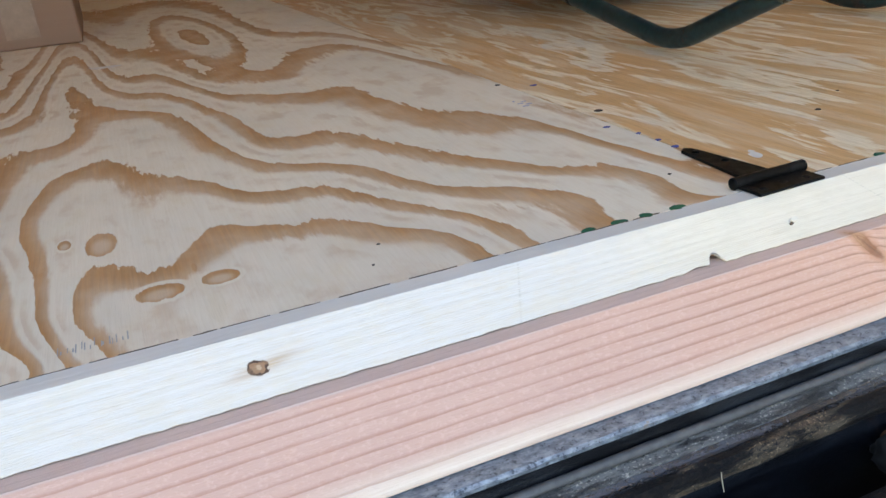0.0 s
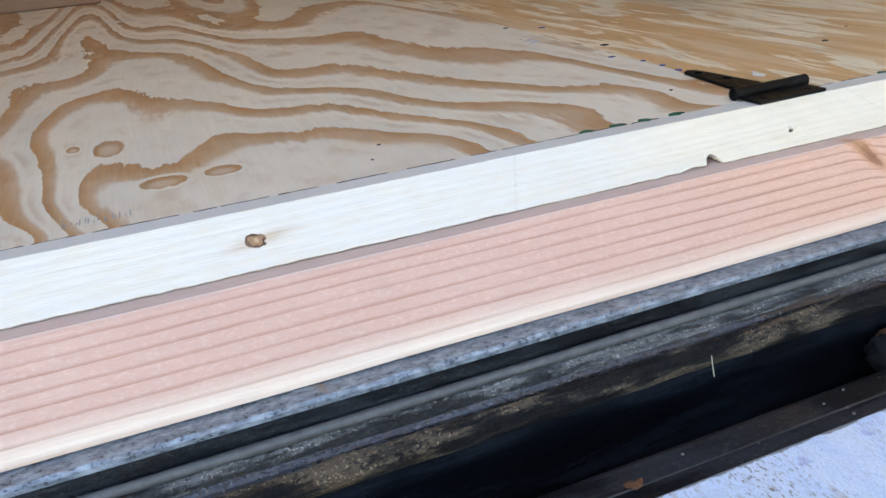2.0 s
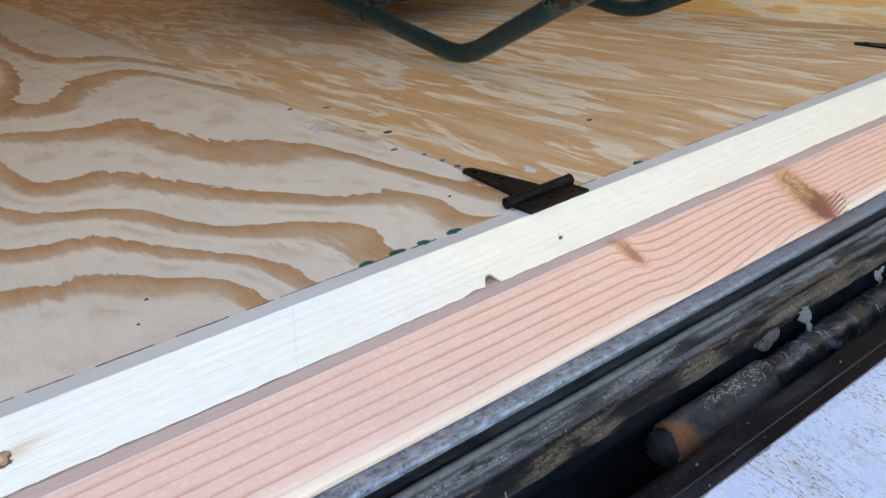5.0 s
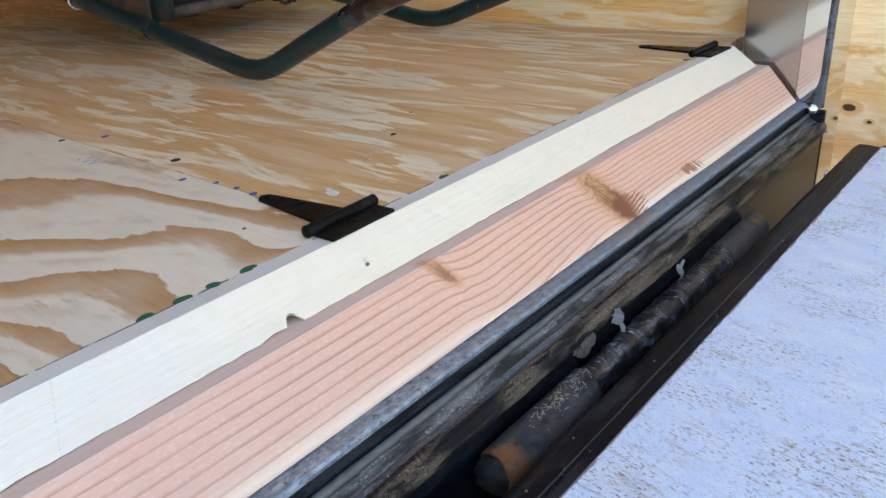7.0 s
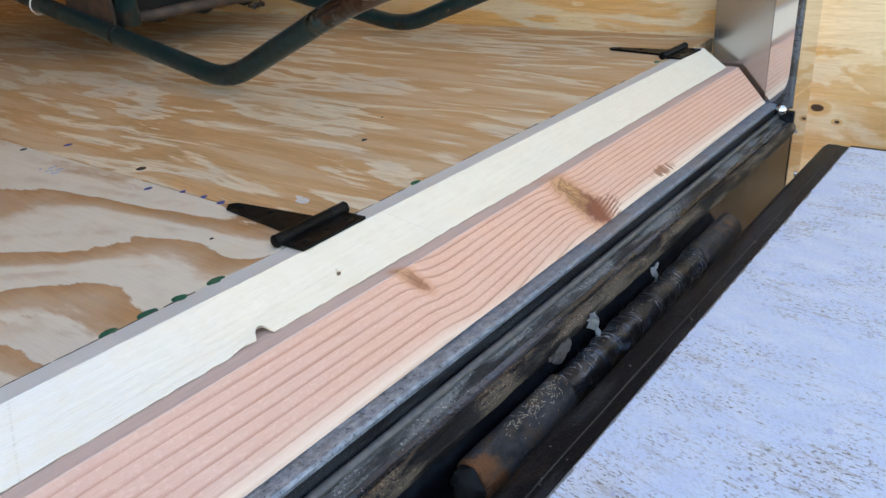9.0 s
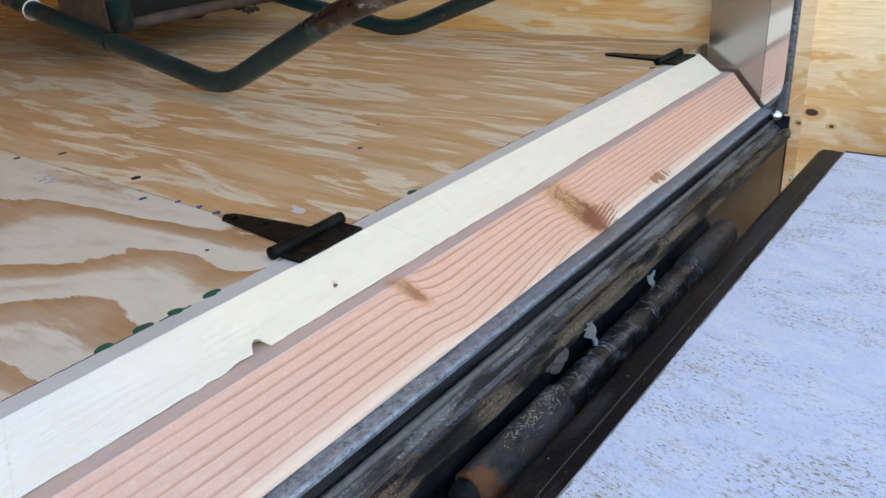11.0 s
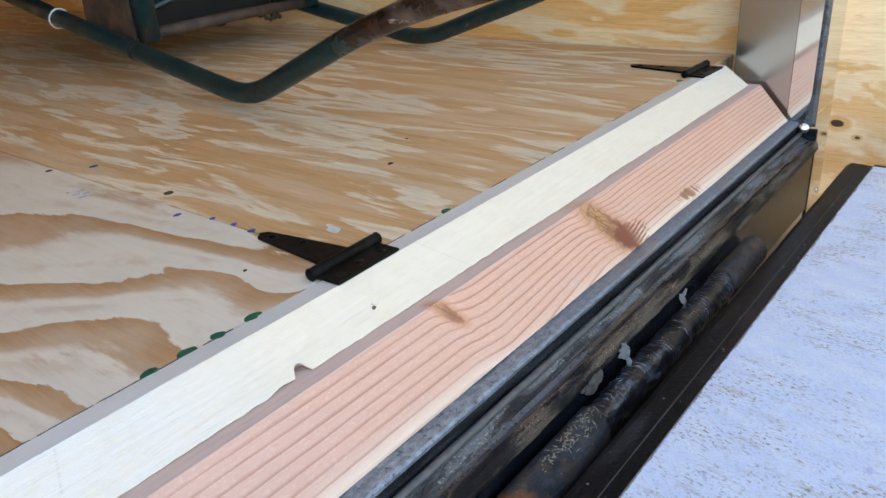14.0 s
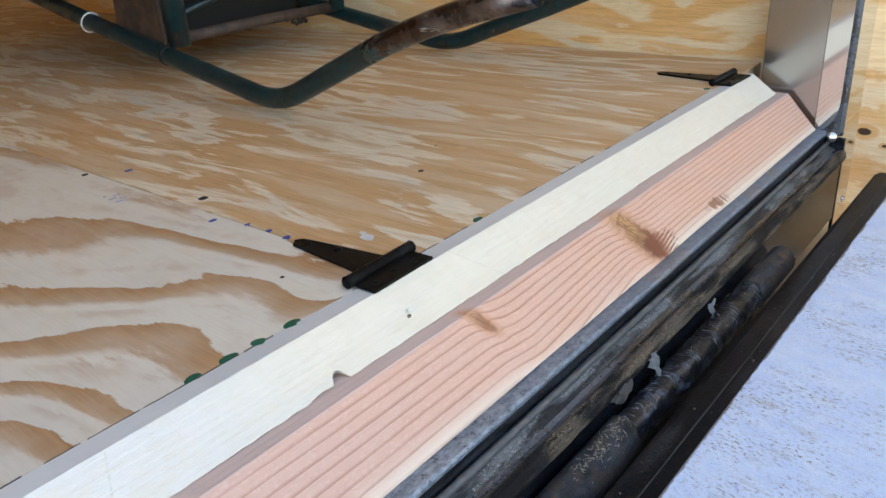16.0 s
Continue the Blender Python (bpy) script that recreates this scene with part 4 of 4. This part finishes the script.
scrap(0.229, -0.0878, -0.093, 0.020, 0.020, "plastic_scrap", "torn grey plastic film hanging from the sill")
scrap(0.340, -0.0878, -0.101, 0.016, 0.018, "plastic_scrap", "pale torn film wedged above the hinge")
mud = bmesh.new()
bmesh.ops.create_icosphere(mud, subdivisions=3, radius=1.0)
for v in mud.verts:
    k = 1 + 0.55 * noise.noise(v.co * 2.3)
    v.co = Vector((0.189 + v.co.x * 0.013 * k, -0.0835 + v.co.y * 0.004 * k, -0.1045 + v.co.z * 0.009 * k))
tagged(link_mesh("mud_clod", mud, plain("dry_mud", (0.065, 0.055, 0.05), 0.9)), "dry grey mud stuck to the sill face", "dirt")

leaf = bmesh.new()
ring = [leaf.verts.new((-0.1544 + 0.0045 * math.cos(a) * (1 + 0.3 * math.sin(3 * a)), -0.1405 + 0.0038 * math.sin(a) * (1 + 0.3 * math.cos(2 * a)), RAMP_TOP + 0.0006 + 0.0012 * math.sin(2 * a + 0.4) ** 2)) for a in (2 * math.pi * k / 14 for k in range(14))]
mid = leaf.verts.new((-0.1544, -0.1405, RAMP_TOP + 0.0030))
for k in range(14):
    leaf.faces.new((ring[k], ring[(k + 1) % 14], mid))
bmesh.ops.solidify(leaf, geom=list(leaf.faces), thickness=0.0006)
tagged(link_mesh("leaf_scrap", leaf, plain("dead_leaf", (0.17, 0.075, 0.035), 0.8, 0.0, 0.5, 200.0)), "curled brown dead leaf scrap on the ramp edge", "leaf")
tagged(link_mesh("wood_splinter", sweep([(-0.068, -0.0872, -0.0925), (-0.0674, -0.0880, -0.099), (-0.0660, -0.0884, -0.106)], 0.0003, 6), STRAW), "thin pale splinter hanging over the sill", "splinter")

straw = bmesh.new()
for k in range(150):
    x = rng.choice((rng.gauss(0.125, 0.012), rng.gauss(0.150, 0.008), rng.gauss(0.118, 0.012), rng.gauss(0.135, 0.018), rng.uniform(0.17, 0.48)))
    a = rng.gauss(0.10, 0.30)
    r = 0.0153 if x < 0.168 else 0.0128
    y, z = HY - r * math.sin(a), HZ + r * math.cos(a)
    d = Vector((rng.uniform(-1, 1), rng.uniform(-0.6, 0.6), rng.uniform(-0.15, 0.25))).normalized() * rng.choice((rng.uniform(0.0006, 0.002), rng.uniform(0.0006, 0.0014), rng.uniform(0.0010, 0.0028)))
    sweep([Vector((x, y, z)) - d, Vector((x, y, z)) + d], rng.choice((0.00013, 0.00018)), 4, 0, straw)
tagged(link_mesh("shavings", straw, STRAW), "pale straw and wood shavings on the hinge", "litter", kind="stuff")
grit = bmesh.new()
for k in range(300):
    x = rng.uniform(-0.45, 0.72)
    f = rng.random()
    if f < 0.75:
        y = rng.uniform(-0.082, -0.062)
        z = -0.0850 - (0.0600 + y) * -0.22 - 0.0008
    else:
        y, z = rng.uniform(-0.150, -0.129), RAMP_TOP - 0.0001
    s = rng.uniform(0.0003, 0.0009)
    bmesh.ops.create_cube(grit, size=s * 1.5, matrix=pose(x, y, z + s * 0.4, rng.uniform(0, 90), rng.uniform(0, 90), rng.uniform(0, 90)))
tagged(link_mesh("grit", grit, plain("grit", (0.15, 0.135, 0.12), 0.9, 0.0, 0.5, 300.0)), "grey grit scattered along the sill", "dirt", kind="stuff")


# ---------------------------------------------------------------- the ramp
RAMP_Z, RAMP_END, DECK_Y = -0.1047, 0.752, -0.1514
ramp = base("ramp", (0.0, -0.6, RAMP_Z - 0.03), "lowered trailer ramp, pale painted deck in a black steel frame", "ramp")
part("deck", box(-1.12, RAMP_END - 0.006, -1.45, DECK_Y, RAMP_Z - 0.022, RAMP_Z + 0.0012, 0.0012, 2), RAMP, ramp, "pale blue-grey painted deck with rubbed dark pits")


def bent(x, i):
    return 0.0006 * noise.noise(Vector((x * 12, i * 2.0, 2))), 0.0004 * noise.noise(Vector((x * 15, i * 3.0, 8)))


part("frame_rail", prism([(DECK_Y + 0.0006, -0.150), (DECK_Y + 0.0006, RAMP_Z - 0.0012), (-0.1412, RAMP_Z - 0.0010), (-0.1408, RAMP_Z - 0.0002), (-0.1280, RAMP_Z - 0.0008), (-0.1228, RAMP_Z - 0.0045), (-0.1222, -0.150)], -1.12, RAMP_END, 160, bent), FRAME_BLACK, ramp, "black angle-iron edge of the ramp")
part("seam", prism([(-0.1418, RAMP_Z - 0.0016), (-0.1416, RAMP_Z - 0.0003), (-0.1411, RAMP_Z - 0.0002), (-0.1409, RAMP_Z - 0.0016)], -1.12, RAMP_END - 0.01, 160, bent), plain("scraped_seam", (0.032, 0.030, 0.029), 0.6, 0.0, 0.95, 90.0), ramp, "scraped pale seam along the rail")
part("frame_rail", box(RAMP_END - 0.0055, RAMP_END + 0.004, -1.45, DECK_Y, -0.150, RAMP_Z, 0.001, 1), FRAME_BLACK, ramp)
part("foot", box(-1.1, 0.74, -1.45, -1.38, GROUND, -0.151), FRAME_BLACK, ramp)
part("foot", box(-1.1, 0.74, -0.40, -0.36, GROUND, -0.151), FRAME_BLACK, ramp)


# ---------------------------------------------------------------- the stainless door post and the lined door
post = base("door_post", (0.83, -0.02, -0.25), "stainless steel door post with rounded polished corner", "post", kind="structure")
part("plate", box(0.7680, 0.7720, -0.0440, 0.0270, -0.064, ROOF, 0.0006, 1), BRUSHED, post, "brushed stainless jamb plate")
sheet = bmesh.new()
curve = [(-0.0700 + 0.0210 * (1 - math.cos(a)), -0.0260 - 0.0400 * math.sin(a)) for a in (math.pi / 2 * k / 14 for k in range(15))]
outline = [(-0.0444, ROOF), (-0.0700, ROOF)] + curve + [(-0.0444, -0.0665)]
low, high = ([sheet.verts.new((x, y, z)) for y, z in outline] for x in (0.7672, 0.7660))
for k in range(len(outline)):
    m = (k + 1) % len(outline)
    sheet.faces.new((low[k], low[m], high[m], high[k]))
sheet.faces.new(low)
sheet.faces.new(high)
part("corner_trim", sheet, POLISHED, post, "mirror-polished trim with a curved foot")
part("corner_bead", upright([(0.7676, -0.0444), (0.7676, -0.0735), (0.7690, -0.0765), (0.7720, -0.0775), (0.7750, -0.0760), (0.7750, -0.0444)], -0.0720, ROOF), GLOSSY, post, "dark rounded corner return")
part("outer_sheet", box(0.7752, 0.900, -0.0660, -0.0638, -0.070, ROOF), POLISHED, post)
part("skirt", box(0.800, 0.900, -0.0660, -0.0638, -0.30, -0.0745), POLISHED, post)
part("core", box(0.7725, 0.899, -0.0430, 0.0285, -0.32, ROOF), BLACK, post)
part("foot_plate", box(0.7660, 0.7724, -0.0815, -0.0445, -0.235, -0.0745, 0.001, 1), DARK, post)
for y, z, r in ((-0.0660, -0.0735, 0.0075), (-0.0570, -0.0720, 0.0045)):
    part("bolt", dome((0.7655, y, z), (-1, -0.5, 0.25), r, r * 0.7), BOLT_STEEL, post, "shiny domed bolt head", True)
part("bolt", dome((0.7640, -0.0600, -0.0880), (-1, -0.6, 0.2), 0.0055, 0.004), BOLT_STEEL, post, "tarnished bolt head", True)
for x, z in ((0.882, -0.196), (0.850, -0.125)):
    part("screw", dome((x, -0.0661, z), (0, -1, 0), 0.005 if z < -0.15 else 0.002, 0.0025), BOLT_STEEL, post, "small screw head", True)

tagged(link_mesh("door_1", box(0.985, 1.010, -1.30, 0.05, -0.34, ROOF), DOOR_PLY), "open door lined with knotty pale plywood", "door", kind="structure")


# ---------------------------------------------------------------- the strap hinges
def strap_hinge(x, y, turn):
    """A black tee hinge: long tapered strap on the plywood, barrel, and a cross plate on the pine."""
    ob = base("strap_hinge", (0, 0, 0), "black enamelled tee hinge screwed across floor and edge board", "hinge", "hinges on the floor edge")
    strap = bmesh.new()
    out = [(-0.0150, 0.012), (-0.0125, 0.030), (-0.0065, 0.082), (-0.0055, 0.090), (0.0, 0.0945), (0.0055, 0.090), (0.0065, 0.082), (0.0125, 0.030), (0.0150, 0.012)]
    low, high = ([strap.verts.new((px, py, z)) for px, py in out] for z in (0.0002, 0.0026))
    for i in range(len(out)):
        j = (i + 1) % len(out)
        strap.faces.new((low[i], low[j], high[j], high[i]))
    strap.faces.new(low)
    strap.faces.new(high)
    bmesh.ops.bevel(strap, geom=[e for e in strap.edges if all(v.co.z > 0.002 for v in e.verts)], offset=0.0006, segments=1, affect="EDGES")
    arm = part("strap", strap, ENAMEL, ob)
    leaf_plate = part("plate", box(-0.0300, 0.0300, -0.0165, 0.0085, 0.0008, 0.0030, 0.0005, 1), ENAMEL, ob)
    part("barrel", sweep([(-0.0325 + 0.0005 * k, 0.0062, 0.0044) for k in range(131)], 0.0043, 16), ENAMEL, ob, smooth=True)
    part("pin_head", dome((-0.0325, 0.0062, 0.0044), (-1, 0, 0), 0.0046, 0.002), ENAMEL, ob, smooth=True)
    part("pin_head", dome((0.0325, 0.0062, 0.0044), (1, 0, 0), 0.0046, 0.002), ENAMEL, ob, smooth=True)
    for sx, sy in ((-0.020, -0.009), (0.0, -0.007), (0.020, -0.009), (0.0, 0.080), (0.004, 0.052)):
        part("screw", dome((sx, sy, 0.0026), (0, 0, 1), 0.0033, 0.0013), ENAMEL, arm if sy > 0 else leaf_plate, smooth=True)
    ob.matrix_basis = pose(x, y, 0.0, 0, 0, turn)
    return ob


first = strap_hinge(0.0900, 0.0455, 1.5)
copy_thing(first, pose(0.7005, 0.0455, 0.0, 0, 0, -1.5))


# ---------------------------------------------------------------- the tube-framed barrow and the box
barrow = base("tube_frame", (0.5, 0.5, 0), "dark green rusty steel tube frame resting on two bent legs", "metal frame")
T = 0.0125
near = rounded([(0.338, 0.085, 0.150), (0.336, 0.180, 0.127), (0.336, 0.258, 0.101), (0.335, 0.457, 0.0128), (0.345, 0.71, 0.052), (0.345, 0.85, 0.078), (0.350, 1.15, 0.135)], 0.045)
far = rounded([(0.715, 0.10, 0.155), (0.715, 0.305, 0.080), (0.715, 0.500, 0.0128), (0.715, 0.75, 0.055), (0.715, 1.15, 0.135)], 0.045)
near_leg = part("bent_leg", sweep(near, T, 18), GREEN, barrow, "bent green tube leg with rust-bare patch", True)
part("bare_patch", sweep([q for q in near if q.y < 0.40], T + 0.0003, 18), WORN_TUBE, near_leg, "leg end worn to brown bare metal", True)
part("bent_leg", sweep(far, T, 18), GREEN, barrow, "bent green tube leg", True)
part("upright", sweep([(0.372, 0.712, 0.060), (0.376, 0.712, 0.30)], 0.0150, 18), GREEN, barrow, "green tube upright", True)
part("upright", sweep([(0.700, 0.735, 0.062), (0.700, 0.735, 0.30)], 0.0130, 18), GREEN, barrow, "green tube upright", True)
part("gusset", prism([(0.725, 0.056), (0.725, 0.30), (0.82, 0.30), (0.848, 0.082)], 0.3555, 0.3600), RUST_PLATE, barrow, "rusty brown gusset plate")
part("cross_bar", sweep([(0.372, 0.735, 0.066), (0.55, 0.740, 0.068), (0.715, 0.745, 0.066)], 0.0085, 12), RUST_PLATE, barrow, "rusty cross bar", True)
part("cross_bar", sweep([(0.372, 0.74, 0.135), (0.715, 0.80, 0.085)], 0.0075, 12), GREEN, barrow, smooth=True)
part("collar", sweep([(0.345, 0.702, 0.0507), (0.345, 0.709, 0.0520)], 0.0136, 18), TRAY, near_leg, smooth=True)
wire = [Vector((0.3455, 0.905, 0.0875)) + Vector((0.0148 * math.cos(a), -0.17 * 0.0148 * math.sin(a) + 0.0006 * k, 0.0148 * math.sin(a))) for k, a in ((k, 0.45 * k) for k in range(15))]
part("wire_tie", sweep(wire, 0.0012, 8), WHITE_WIRE, near_leg, "white wire loop", True)
part("tray", box(0.30, 0.76, 0.85, 1.50, 0.17, 0.36, 0.03, 3), TRAY, barrow, "dark underside of the tray")
part("cross_bar", sweep([(0.372, 0.742, 0.092), (0.52, 0.775, 0.118), (0.66, 0.80, 0.128)], 0.0055, 10), GREEN, barrow, smooth=True)
# a lumpy bar here and a block below stand in for dark clutter
part("dark_lumps", sweep([(0.44 + 0.012 * k, 0.858 + 0.008 * math.sin(k * 0.9), 0.052 + 0.006 * math.sin(k * 0.8 + 0.6)) for k in range(25)], 0.0080, 10, 0.3), TRAY, barrow, "lumpy black clutter under the tray", True)
part("strap_end", sweep([(0.672 + 0.004 * k, 0.826 + 0.004 * math.sin(k * 1.7), 0.040 + 0.004 * math.sin(k * 2.3)) for k in range(9)], 0.0040, 8, 0.6), RUST_PLATE, barrow, "frayed dirty strap end", True)
part("dark_mass", box(0.42, 0.705, 0.84, 0.95, 0.045, 0.170, 0.012, 3), TRAY, barrow)

carton = base("cardboard_box", (-0.62, 1.70, 0), "brown cardboard box with a taped seam", "box")
shell = part("carton", box(-0.86, -0.367, 1.392, 1.86, 0.0005, 0.42, 0.004, 2), CARD, carton)
part("tape", box(-0.500, -0.440, 1.3908, 1.393, 0.02, 0.42), plain("box_tape", (0.26, 0.155, 0.10), 0.35), shell, "packing tape strip")
part("flap", box(-0.85, -0.377, 1.395, 1.855, 0.421, 0.425, 0.001, 1), CARD, carton)
